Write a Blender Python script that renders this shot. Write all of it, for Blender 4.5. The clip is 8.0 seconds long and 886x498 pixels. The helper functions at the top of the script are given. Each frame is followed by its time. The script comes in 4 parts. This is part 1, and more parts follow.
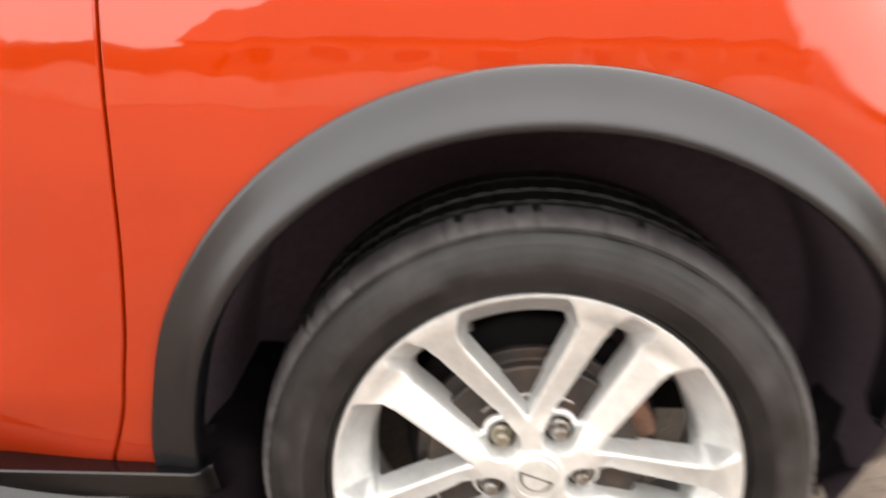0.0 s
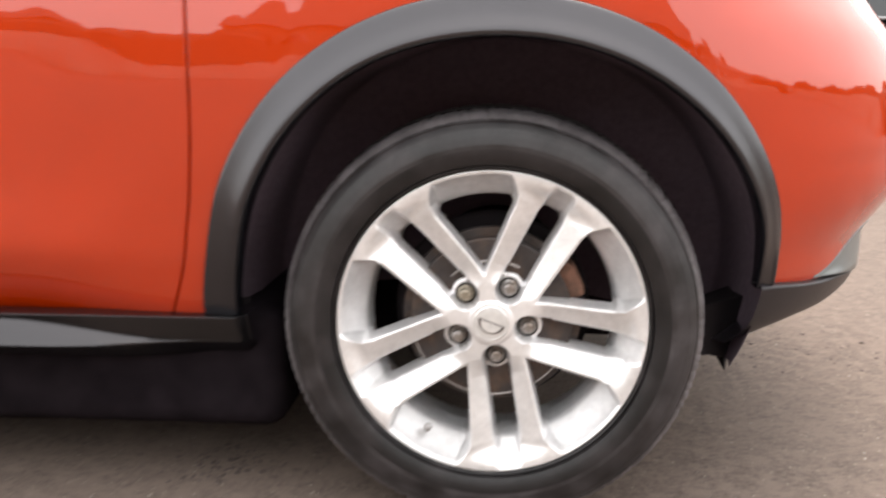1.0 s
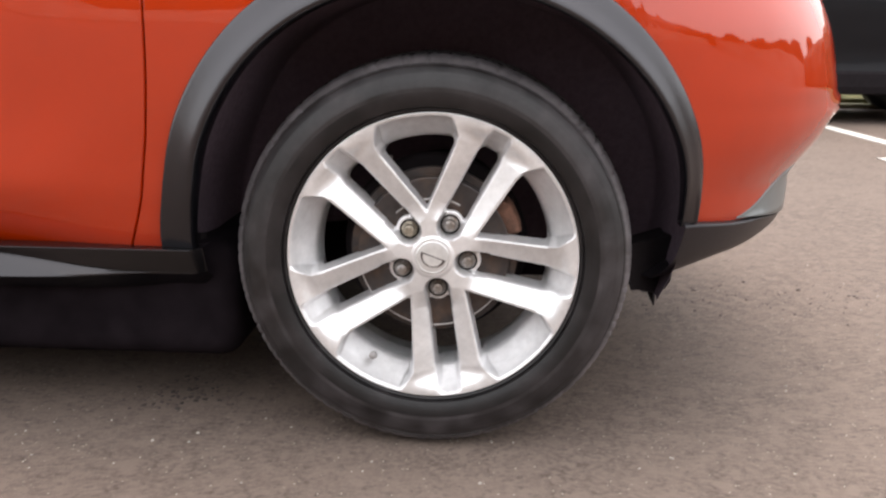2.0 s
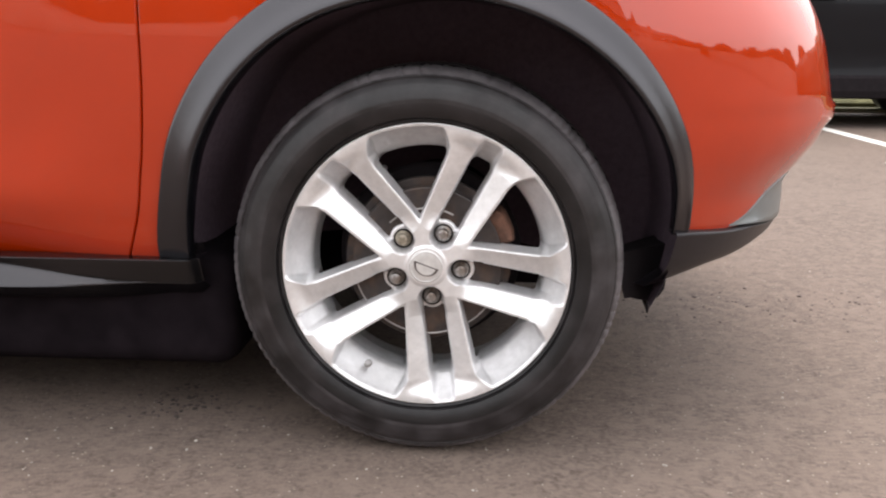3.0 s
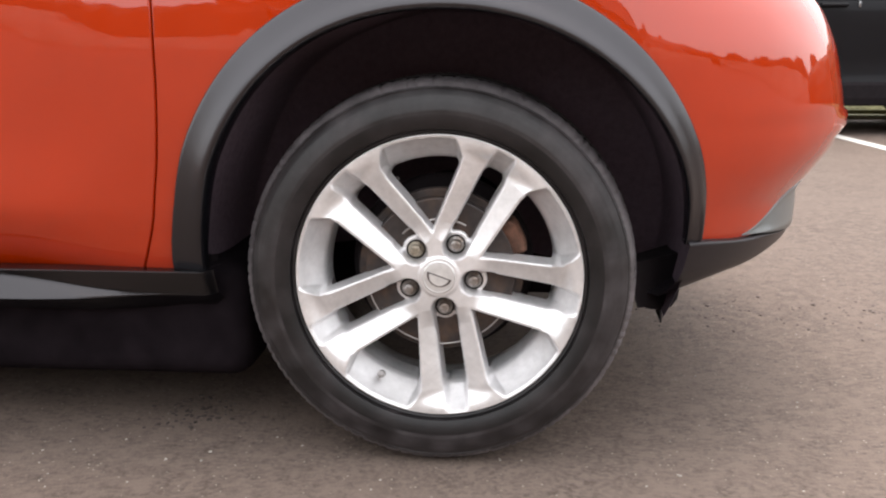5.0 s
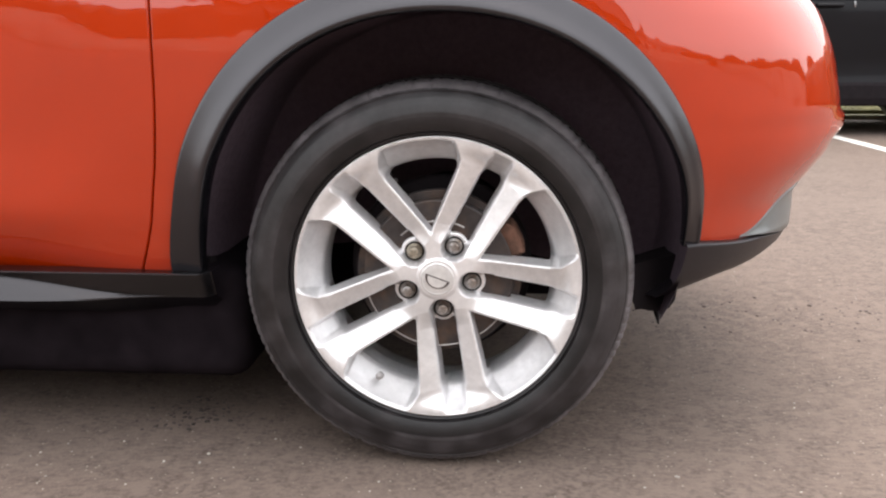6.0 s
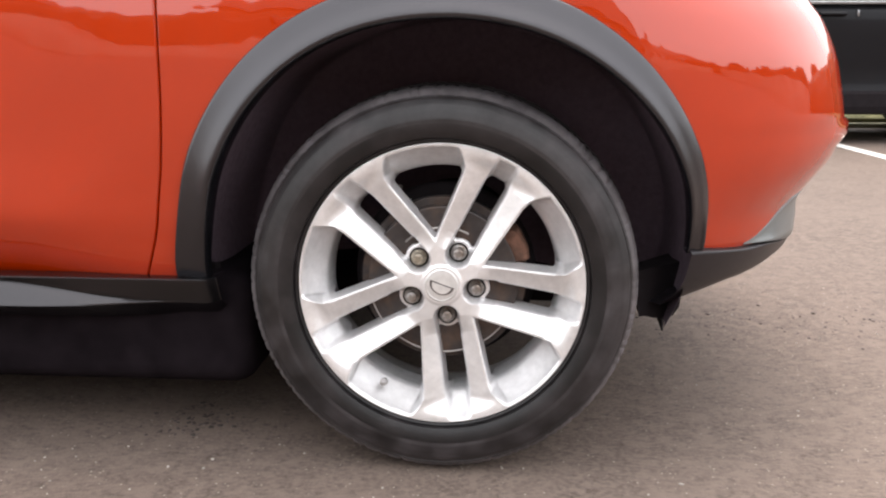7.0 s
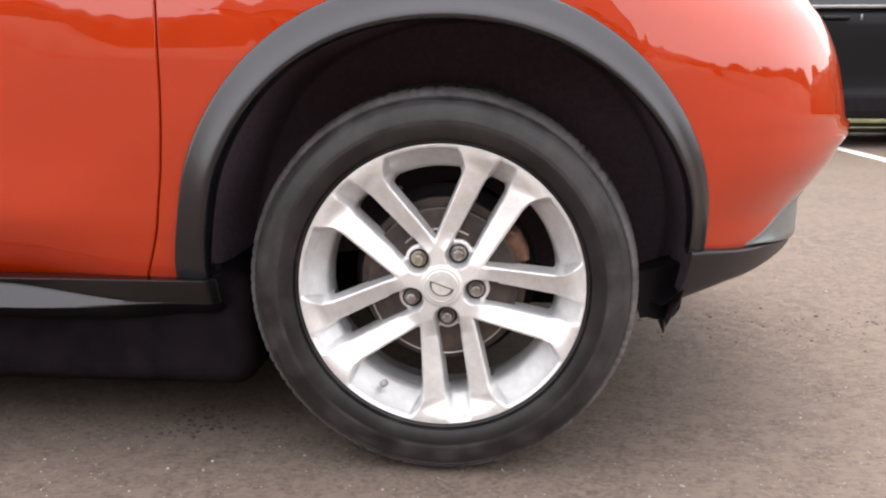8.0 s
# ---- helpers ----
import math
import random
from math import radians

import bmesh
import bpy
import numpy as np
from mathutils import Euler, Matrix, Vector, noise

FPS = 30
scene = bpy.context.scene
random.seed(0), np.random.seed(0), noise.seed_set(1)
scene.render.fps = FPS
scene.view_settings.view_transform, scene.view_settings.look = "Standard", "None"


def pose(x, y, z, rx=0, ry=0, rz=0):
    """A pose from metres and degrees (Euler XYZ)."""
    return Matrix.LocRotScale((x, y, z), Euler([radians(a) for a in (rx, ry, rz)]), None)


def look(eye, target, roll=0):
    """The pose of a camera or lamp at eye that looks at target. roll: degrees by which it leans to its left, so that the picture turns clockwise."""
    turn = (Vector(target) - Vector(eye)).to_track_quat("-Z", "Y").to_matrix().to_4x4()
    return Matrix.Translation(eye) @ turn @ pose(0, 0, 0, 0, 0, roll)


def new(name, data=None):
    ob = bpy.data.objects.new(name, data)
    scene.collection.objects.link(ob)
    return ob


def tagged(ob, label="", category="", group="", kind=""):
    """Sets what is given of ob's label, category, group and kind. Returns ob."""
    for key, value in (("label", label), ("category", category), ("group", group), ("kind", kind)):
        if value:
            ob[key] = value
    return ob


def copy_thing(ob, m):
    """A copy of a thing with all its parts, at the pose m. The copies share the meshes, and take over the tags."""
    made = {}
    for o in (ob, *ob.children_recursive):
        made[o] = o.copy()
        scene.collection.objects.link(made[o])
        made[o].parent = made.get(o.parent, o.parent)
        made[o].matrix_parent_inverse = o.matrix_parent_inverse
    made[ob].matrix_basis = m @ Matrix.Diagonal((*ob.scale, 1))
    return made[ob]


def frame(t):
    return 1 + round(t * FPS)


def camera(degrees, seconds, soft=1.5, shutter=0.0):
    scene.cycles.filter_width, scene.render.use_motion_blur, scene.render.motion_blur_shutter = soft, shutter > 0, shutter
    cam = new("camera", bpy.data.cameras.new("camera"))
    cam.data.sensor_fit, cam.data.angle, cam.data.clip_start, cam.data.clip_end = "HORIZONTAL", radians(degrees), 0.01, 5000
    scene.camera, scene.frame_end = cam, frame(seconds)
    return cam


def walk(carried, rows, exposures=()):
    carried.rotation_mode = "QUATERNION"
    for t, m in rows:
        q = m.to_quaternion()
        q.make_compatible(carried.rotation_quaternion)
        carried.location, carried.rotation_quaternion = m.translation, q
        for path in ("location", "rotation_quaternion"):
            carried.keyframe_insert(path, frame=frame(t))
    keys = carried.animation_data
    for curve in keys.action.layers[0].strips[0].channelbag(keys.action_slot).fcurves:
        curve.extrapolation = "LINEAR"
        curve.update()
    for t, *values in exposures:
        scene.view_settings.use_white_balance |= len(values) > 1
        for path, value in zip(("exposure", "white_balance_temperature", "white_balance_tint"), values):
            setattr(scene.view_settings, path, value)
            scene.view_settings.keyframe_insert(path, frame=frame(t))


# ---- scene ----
cam = camera(53.02, 8.0, soft=2.15, shutter=0.9)
PATH = [
    (0.0, pose(-0.0776, -0.8770, 0.9174, 70.714, -0.145, 2.033)),
    (0.1, pose(-0.0920, -0.9300, 0.8810, 73.000, -0.258, 0.120)),
    (0.2, pose(-0.0970, -0.9701, 0.8778, 72.932, 0.100, -0.930)),
    (0.3, pose(-0.0818, -1.0163, 0.8718, 73.214, 0.350, -0.442)),
    (0.4, pose(-0.0700, -1.0640, 0.8600, 73.640, 0.150, -0.133)),
    (0.5, pose(-0.0395, -1.1221, 0.8237, 76.072, -0.188, 0.549)),
    (0.6, pose(-0.0236, -1.1625, 0.8214, 76.397, -0.280, 0.597)),
    (0.8, pose(0.0205, -1.2304, 0.7629, 78.121, -0.420, 3.151)),
    (1.0, pose(0.0249, -1.2941, 0.7016, 78.740, 0.074, 4.283)),
    (1.2, pose(0.0753, -1.3147, 0.7084, 76.522, -0.095, 6.435)),
    (1.5, pose(0.0791, -1.3363, 0.6881, 75.732, 0.302, 5.336)),
    (1.8, pose(0.1024, -1.3822, 0.6885, 75.871, -0.719, 4.162)),
    (2.0, pose(0.0817, -1.3811, 0.6807, 76.301, -0.744, 2.853)),
    (2.2, pose(0.0923, -1.3912, 0.6831, 76.649, -0.860, 2.781)),
    (3.3, pose(0.1133, -1.3919, 0.6907, 76.706, -0.005, 3.867)),
    (3.5, pose(0.1126, -1.3876, 0.6923, 76.790, 0.286, 3.825)),
    (4.0, pose(0.1089, -1.3880, 0.6963, 76.811, 0.320, 3.946)),
    (4.5, pose(0.1060, -1.3883, 0.6927, 76.934, 0.273, 3.919)),
    (4.7, pose(0.1102, -1.3931, 0.6926, 77.191, 0.182, 4.118)),
    (5.8, pose(0.1105, -1.3962, 0.6939, 77.305, -0.102, 4.131)),
    (6.0, pose(0.1062, -1.3958, 0.6965, 77.242, 0.063, 3.911)),
    (6.5, pose(0.1053, -1.3971, 0.6978, 77.348, 0.002, 4.011)),
    (7.0, pose(0.1036, -1.3996, 0.6958, 77.711, -0.072, 4.119)),
    (7.5, pose(0.1089, -1.3996, 0.6947, 77.831, -0.010, 4.320)),
    (8.0, pose(0.1103, -1.3987, 0.6879, 78.078, 0.047, 4.354)),
]
walk(cam, PATH, exposures=[(0.0, 0.66, 7050, 5), (0.5, 0.74, 6950, 7), (0.8, 0.53, 6800, 8), (1.5, 0.12, 6600, 10), (2.2, 0.06, 6500, 10), (4.5, 0.05, 6500, 10), (6.0, 0.17, 6500, 10), (8.0, 0.26, 6500, 10)])

# ---- light ----
world = bpy.data.worlds.new("overcast_sky")
scene.world = world
world.use_nodes = True
wn = world.node_tree
wn.nodes.clear()
sky = wn.nodes.new("ShaderNodeTexSky")
sky.sky_type = 'NISHITA'
sky.sun_disc = False
sky.sun_elevation = radians(72)
sky.sun_rotation = radians(23)
sky.air_density = 1.0
sky.dust_density = 6.0
sky.ozone_density = 1.0
soft_white = wn.nodes.new("ShaderNodeMixRGB")
soft_white.inputs[0].default_value = 0.7
soft_white.inputs[2].default_value = (9.0, 8.9, 8.8, 1)
bg = wn.nodes.new("ShaderNodeBackground")
bg.inputs[1].default_value = 0.37
wout = wn.nodes.new("ShaderNodeOutputWorld")
wn.links.new(sky.outputs[0], soft_white.inputs[1])
# overcast sky: brighter overhead than at the horizon
coord = wn.nodes.new("ShaderNodeTexCoord")
split = wn.nodes.new("ShaderNodeSeparateXYZ")
height = wn.nodes.new("ShaderNodeMapRange")
height.inputs["To Min"].default_value = 0.78
height.inputs["To Max"].default_value = 1.0
dome = wn.nodes.new("ShaderNodeVectorMath")
dome.operation = 'SCALE'
wn.links.new(coord.outputs["Generated"], split.inputs[0])
wn.links.new(split.outputs["Z"], height.inputs["Value"])
wn.links.new(soft_white.outputs[0], dome.inputs[0])
wn.links.new(height.outputs["Result"], dome.inputs["Scale"])
wn.links.new(dome.outputs["Vector"], bg.inputs[0])
wn.links.new(bg.outputs[0], wout.inputs[0])

sun = new("sun", bpy.data.lights.new("sun", 'SUN'))
sun.data.energy = 1.5
sun.data.angle = radians(42)
sun.data.color = (1.0, 0.96, 0.9)
sun.matrix_world = look((0.8, 1.3, 6.2), (0, 0, 0))


# ---- materials ----
def material(name, color, rough=0.5, metal=0.0, spec=0.5, coat=0.0, var=0.08, scale=30.0, bump=0.0, bump_scale=200.0,
             bump_detail=4.0, rough_var=0.0, second=None, second_scale=4.0, second_range=(0.45, 0.7), coords="Object"):
    """A principled material with two scales of noise in its colour, and fine relief."""
    m = bpy.data.materials.new(name)
    m.use_nodes = True
    n, l = m.node_tree.nodes, m.node_tree.links
    b = n["Principled BSDF"]
    b.inputs["Roughness"].default_value = rough
    b.inputs["Metallic"].default_value = metal
    b.inputs["Specular IOR Level"].default_value = spec
    b.inputs["Coat Weight"].default_value = coat
    b.inputs["Coat Roughness"].default_value = 0.03
    tc = n.new("ShaderNodeTexCoord")
    fine = n.new("ShaderNodeTexNoise")
    fine.inputs["Scale"].default_value = scale
    fine.inputs["Detail"].default_value = 6.0
    l.new(tc.outputs[coords], fine.inputs["Vector"])
    ramp = n.new("ShaderNodeMapRange")
    ramp.inputs["From Min"].default_value = 0.3
    ramp.inputs["From Max"].default_value = 0.7
    ramp.inputs["To Min"].default_value = 1 - var
    ramp.inputs["To Max"].default_value = 1 + var
    l.new(fine.outputs["Fac"], ramp.inputs["Value"])
    mul = n.new("ShaderNodeVectorMath")
    mul.operation = 'SCALE'
    l.new(ramp.outputs["Result"], mul.inputs["Scale"])
    if second is None:
        mul.inputs[0].default_value = color
    else:
        big = n.new("ShaderNodeTexNoise")
        big.inputs["Scale"].default_value = second_scale
        big.inputs["Detail"].default_value = 5.0
        big.inputs["Roughness"].default_value = 0.6
        l.new(tc.outputs[coords], big.inputs["Vector"])
        mr = n.new("ShaderNodeMapRange")
        mr.inputs["From Min"].default_value = second_range[0]
        mr.inputs["From Max"].default_value = second_range[1]
        l.new(big.outputs["Fac"], mr.inputs["Value"])
        mix = n.new("ShaderNodeMixRGB")
        mix.inputs[1].default_value = (*color, 1)
        mix.inputs[2].default_value = (*second, 1)
        l.new(mr.outputs["Result"], mix.inputs[0])
        l.new(mix.outputs[0], mul.inputs[0])
    l.new(mul.outputs["Vector"], b.inputs["Base Color"])
    if rough_var:
        rr = n.new("ShaderNodeMapRange")
        rr.inputs["From Min"].default_value = 0.3
        rr.inputs["From Max"].default_value = 0.7
        rr.inputs["To Min"].default_value = max(rough - rough_var, 0.02)
        rr.inputs["To Max"].default_value = min(rough + rough_var, 1)
        l.new(fine.outputs["Fac"], rr.inputs["Value"])
        l.new(rr.outputs["Result"], b.inputs["Roughness"])
    if bump:
        bn = n.new("ShaderNodeTexNoise")
        bn.inputs["Scale"].default_value = bump_scale
        bn.inputs["Detail"].default_value = bump_detail
        l.new(tc.outputs[coords], bn.inputs["Vector"])
        bu = n.new("ShaderNodeBump")
        bu.inputs["Strength"].default_value = bump
        bu.inputs["Distance"].default_value = 0.002
        l.new(bn.outputs["Fac"], bu.inputs["Height"])
        l.new(bu.outputs["Normal"], b.inputs["Normal"])
    return m


M_PAINT = material("orange_red_paint", (0.425, 0.0285, 0.0014), rough=0.4, metal=0.0, spec=0.0, coat=1.0, var=0.05, scale=6.0, bump=0.75, bump_scale=11.0, bump_detail=1.5)
M_PAINT.node_tree.nodes["Principled BSDF"].inputs["Coat IOR"].default_value = 1.7
M_PAINT.node_tree.links.new(M_PAINT.node_tree.nodes["Bump"].outputs["Normal"], M_PAINT.node_tree.nodes["Principled BSDF"].inputs["Coat Normal"])
M_TRIM = material("grained_grey_plastic", (0.005, 0.0052, 0.0070), rough=0.25, spec=0.8, var=0.12, scale=60, bump=0.12, bump_scale=900,
                  second=(0.010, 0.010, 0.012), second_scale=7)
M_SKIRT = material("black_satin_plastic", (0.003, 0.003, 0.0036), rough=0.27, spec=0.66, var=0.12, scale=40, bump=0.1, bump_scale=700)
for m in (M_TRIM, M_SKIRT):
    m.node_tree.nodes["Principled BSDF"].inputs["Specular Tint"].default_value = (1.0, 0.96, 1.0, 1)
M_REAR_TRIM = material("dark_bumper_plastic", (0.014, 0.0115, 0.014), rough=0.38, spec=0.4, var=0.15, scale=50, bump=0.1, bump_scale=700)
M_LINER = material("black_felt_liner", (0.120, 0.088, 0.110), rough=0.9, spec=0.2, var=0.14, scale=90, bump=0.4, bump_scale=300)
M_UNDER = material("underbody_black", (0.011, 0.0085, 0.0105), rough=0.95, spec=0.03, var=0.3, scale=20)
M_FLAP = material("black_flap_plastic", (0.012, 0.0095, 0.011), rough=0.85, spec=0.15, var=0.2, scale=30)
M_GAP = material("shut_line_black", (0.012, 0.006, 0.005), rough=0.8, spec=0.2)
M_RUBBER = material("tyre_rubber", (0.009, 0.008, 0.0086), rough=0.42, spec=0.36, var=0.4, scale=22, bump=0.15, bump_scale=500,
                    second=(0.022, 0.019, 0.020), second_scale=9)
M_DUSTY = material("dusty_sidewall_rubber", (0.033, 0.029, 0.031), rough=0.46, spec=0.46, var=0.45, scale=24, bump=0.15, bump_scale=500, rough_var=0.12,
                   second=(0.009, 0.008, 0.0086), second_scale=8, second_range=(0.42, 0.66))
# dusty rubber, lightened further to paint in the light the shoulder catches
M_LIT_SHOULDER = material("dusty_lit_shoulder_rubber", (0.100, 0.090, 0.095), rough=0.55, spec=0.5, var=0.35, scale=20, bump=0.2, bump_scale=400,
                   second=(0.075, 0.067, 0.072), second_scale=9)
M_ALLOY = material("silver_wheel_lacquer", (0.85, 0.845, 0.855), rough=0.33, metal=0.54, coat=0.25, var=0.08, scale=70,
                   second=(0.66, 0.655, 0.66), second_scale=9, second_range=(0.4, 0.7))
M_CAP = material("silver_cap_plastic", (0.66, 0.65, 0.64), rough=0.3, metal=0.4, var=0.1, scale=90)
M_EMBLEM = material("worn_chrome", (0.16, 0.15, 0.15), rough=0.35, metal=0.9, var=0.25, scale=160)
M_NUT = material("dull_steel_nut", (0.33, 0.315, 0.305), rough=0.42, metal=0.8, var=0.3, scale=220, second=(0.16, 0.12, 0.09), second_scale=60)
M_NUT_TAN = material("rust_tinged_nut", (0.30, 0.265, 0.21), rough=0.45, metal=0.7, var=0.3, scale=220)
M_POCKET = material("dark_pocket_metal", (0.025, 0.022, 0.02), rough=0.6, metal=0.4)
M_DISC = material("brake_disc_steel", (0.050, 0.043, 0.042), rough=0.5, metal=0.5, var=0.2, scale=60, second=(0.09, 0.06, 0.045), second_scale=25)
M_DISC_EDGE = material("bright_steel_edge", (0.42, 0.40, 0.39), rough=0.35, metal=0.8, var=0.4, scale=12)
M_RUST = material("rusty_caliper_iron", (0.13, 0.062, 0.04), rough=0.85, var=0.4, scale=70, bump=0.5, bump_scale=180,
                  second=(0.12, 0.065, 0.045), second_scale=25)
M_VALVE = material("valve_cap_plastic", (0.34, 0.325, 0.32), rough=0.6)
M_GREY = material("grey_metallic_plastic", (0.15, 0.16, 0.16), rough=0.34, metal=0.0, var=0.06, scale=40)
M_BLACKCAR = material("blue_black_car_paint", (0.006, 0.0058, 0.0076), rough=0.4, spec=0.16, coat=0.1, var=0.1, scale=5)
M_BELT = material("dull_bright_strip", (0.30, 0.30, 0.31), rough=0.3, metal=0.8, var=0.1)
M_GLASS = material("dark_car_glass", (0.01, 0.012, 0.013), rough=0.04, spec=0.6)
M_LINE = material("worn_white_road_paint", (0.62, 0.60, 0.56), rough=0.75, var=0.1, scale=40, second=(0.42, 0.39, 0.36), second_scale=22,
                  second_range=(0.56, 0.75), bump=0.3, bump_scale=160)
M_GRASS = material("verge_grass", (0.092, 0.088, 0.046), rough=0.9, spec=0.1, var=0.15, scale=40, second=(0.15, 0.14, 0.065), second_scale=3)
M_KERB = material("mossy_kerb", (0.17, 0.165, 0.10), rough=0.85, var=0.15, scale=30, bump=0.4, bump_scale=120)
M_STUCCO = material("pale_stucco_wall", (0.46, 0.40, 0.34), rough=0.85, var=0.15, scale=5, second=(0.28, 0.22, 0.18), second_scale=0.8)
M_BRICK = material("brown_brick_wall", (0.30, 0.17, 0.11), rough=0.85, var=0.3, scale=6, bump=0.4, bump_scale=60)
M_ROOF = material("tiled_roof", (0.16, 0.12, 0.10), rough=0.7, var=0.3, scale=4)
M_HEDGE = material("hedge_leaves", (0.055, 0.06, 0.035), rough=0.7, var=0.5, scale=14)
M_STONE = material("pale_grit", (0.36, 0.33, 0.29), rough=0.8, var=0.3, scale=40)
M_LITTER = material("dead_leaf_litter", (0.055, 0.043, 0.037), rough=0.9, var=0.4, scale=60)


def asphalt():
    """Worn tarmac: brown-grey binder with pale chips, damp dark stains and a pitted surface."""
    m = bpy.data.materials.new("worn_asphalt")
    m.use_nodes = True
    n, l = m.node_tree.nodes, m.node_tree.links
    b = n["Principled BSDF"]
    b.inputs["Roughness"].default_value = 0.72
    b.inputs["Specular IOR Level"].default_value = 0.12
    tc = n.new("ShaderNodeTexCoord")

    def tex(kind, scale, detail=5.0):
        t = n.new(kind)
        t.inputs["Scale"].default_value = scale
        if kind == "ShaderNodeTexNoise":
            t.inputs["Detail"].default_value = detail
            t.inputs["Roughness"].default_value = 0.65
        l.new(tc.outputs["Object"], t.inputs["Vector"])
        return t

    def ranged(src, a, c):
        r = n.new("ShaderNodeMapRange")
        r.inputs["From Min"].default_value = a
        r.inputs["From Max"].default_value = c
        l.new(src, r.inputs["Value"])
        return r.outputs["Result"]

    def mixed(fac, one, two):
        x = n.new("ShaderNodeMixRGB")
        l.new(fac, x.inputs[0])
        for k, v in ((1, one), (2, two)):
            if isinstance(v, tuple):
                x.inputs[k].default_value = (*v, 1)
            else:
                l.new(v, x.inputs[k])
        return x.outputs[0]

    broad = ranged(tex("ShaderNodeTexNoise", 1.7).outputs["Fac"], 0.35, 0.7)
    base = mixed(broad, (0.093, 0.070, 0.059), (0.166, 0.127, 0.107))
    blot = ranged(tex("ShaderNodeTexNoise", 6.0).outputs["Fac"], 0.50, 0.66)
    base = mixed(blot, base, (0.058, 0.045, 0.039))
    patch = ranged(tex("ShaderNodeTexNoise", 13.0).outputs["Fac"], 0.54, 0.62)
    base = mixed(patch, base, (0.080, 0.062, 0.053))
    mid = ranged(tex("ShaderNodeTexNoise", 24.0).outputs["Fac"], 0.45, 0.60)
    base = mixed(mid, base, (0.172, 0.132, 0.111))
    pit = ranged(tex("ShaderNodeTexNoise", 38.0).outputs["Fac"], 0.53, 0.63)
    base = mixed(pit, base, (0.092, 0.072, 0.061))
    grain = ranged(tex("ShaderNodeTexNoise", 95.0, 3.0).outputs["Fac"], 0.35, 0.68)
    base = mixed(grain, base, (0.176, 0.136, 0.115))
    chips = tex("ShaderNodeTexVoronoi", 130.0)
    chip = ranged(chips.outputs["Distance"], 0.28, 0.1)
    pick = ranged(chips.outputs["Color"], 0.80, 0.86)
    both = n.new("ShaderNodeMath")
    both.operation = 'MULTIPLY'
    l.new(chip, both.inputs[0])
    l.new(pick, both.inputs[1])
    base = mixed(both.outputs[0], base, (0.42, 0.38, 0.33))
    l.new(base, b.inputs["Base Color"])
    bu = n.new("ShaderNodeBump")
    bu.inputs["Strength"].default_value = 0.5
    bu.inputs["Distance"].default_value = 0.004
    add = n.new("ShaderNodeMath")
    add.operation = 'ADD'
    l.new(tex("ShaderNodeTexNoise", 140.0, 3.0).outputs["Fac"], add.inputs[0])
    l.new(tex("ShaderNodeTexNoise", 18.0, 3.0).outputs["Fac"], add.inputs[1])
    l.new(add.outputs[0], bu.inputs["Height"])
    l.new(bu.outputs["Normal"], b.inputs["Normal"])
    return m


M_ASPHALT = asphalt()


# ---- mesh helpers ----
def mesh_part(name, verts, faces, mat, parent=None, label="", smooth=True, at=None):
    """One mesh object from vertices and faces, under a thing or a part."""
    me = bpy.data.meshes.new(name)
    me.from_pydata([tuple(map(float, v)) for v in verts], [], [tuple(map(int, q)) for q in faces])
    me.validate()
    if smooth:
        me.polygons.foreach_set("use_smooth", [True] * len(me.polygons))
    me.materials.append(mat)
    ob = new(name, me)
    if parent is not None:
        ob.parent = parent
    if at is not None:
        ob.location = at
    if label:
        tagged(ob, label)
    return ob


def part(name, bm, mat, parent=None, label="", smooth=True, at=None):
    bmesh.ops.recalc_face_normals(bm, faces=bm.faces)
    me = bpy.data.meshes.new(name)
    bm.to_mesh(me)
    bm.free()
    if smooth:
        me.polygons.foreach_set("use_smooth", [True] * len(me.polygons))
    me.materials.append(mat)
    ob = new(name, me)
    if parent is not None:
        ob.parent = parent
    if at is not None:
        ob.location = at
    if label:
        tagged(ob, label)
    return ob


def sharp(ob, degrees=35):
    """Marks the edges that bend more than that as sharp."""
    bm = bmesh.new()
    bm.from_mesh(ob.data)
    for e in bm.edges:
        if len(e.link_faces) == 2 and e.calc_face_angle(0) > radians(degrees):
            e.smooth = False
    bm.to_mesh(ob.data)
    bm.free()
    return ob


def grid_faces(rows, cols, close=False):
    out = []
    for i in range(rows - 1):
        for j in range(cols if close else cols - 1):
            k = (j + 1) % cols
            out.append((i * cols + j, i * cols + k, (i + 1) * cols + k, (i + 1) * cols + j))
    return out


def lathe(profile, n):
    """A ring of the profile (radius, y) turned about the y axis."""
    verts = [(r * math.cos(2 * math.pi * j / n), y, r * math.sin(2 * math.pi * j / n)) for r, y in profile for j in range(n)]
    return verts, grid_faces(len(profile), n, True)


def box_bm(x0, y0, z0, x1, y1, z1, bevel=0.0, segments=2):
    bm = bmesh.new()
    bmesh.ops.create_cube(bm, size=1.0)
    for v in bm.verts:
        v.co = Vector(((x0 + x1) / 2 + v.co.x * (x1 - x0), (y0 + y1) / 2 + v.co.y * (y1 - y0), (z0 + z1) / 2 + v.co.z * (z1 - z0)))
    if bevel:
        bmesh.ops.bevel(bm, geom=bm.edges[:], offset=bevel, segments=segments, affect='EDGES', profile=0.5)
    return bm


def ease(a, b, x):
    t = min(max((x - a) / (b - a), 0.0), 1.0)
    return t * t * (3 - 2 * t)


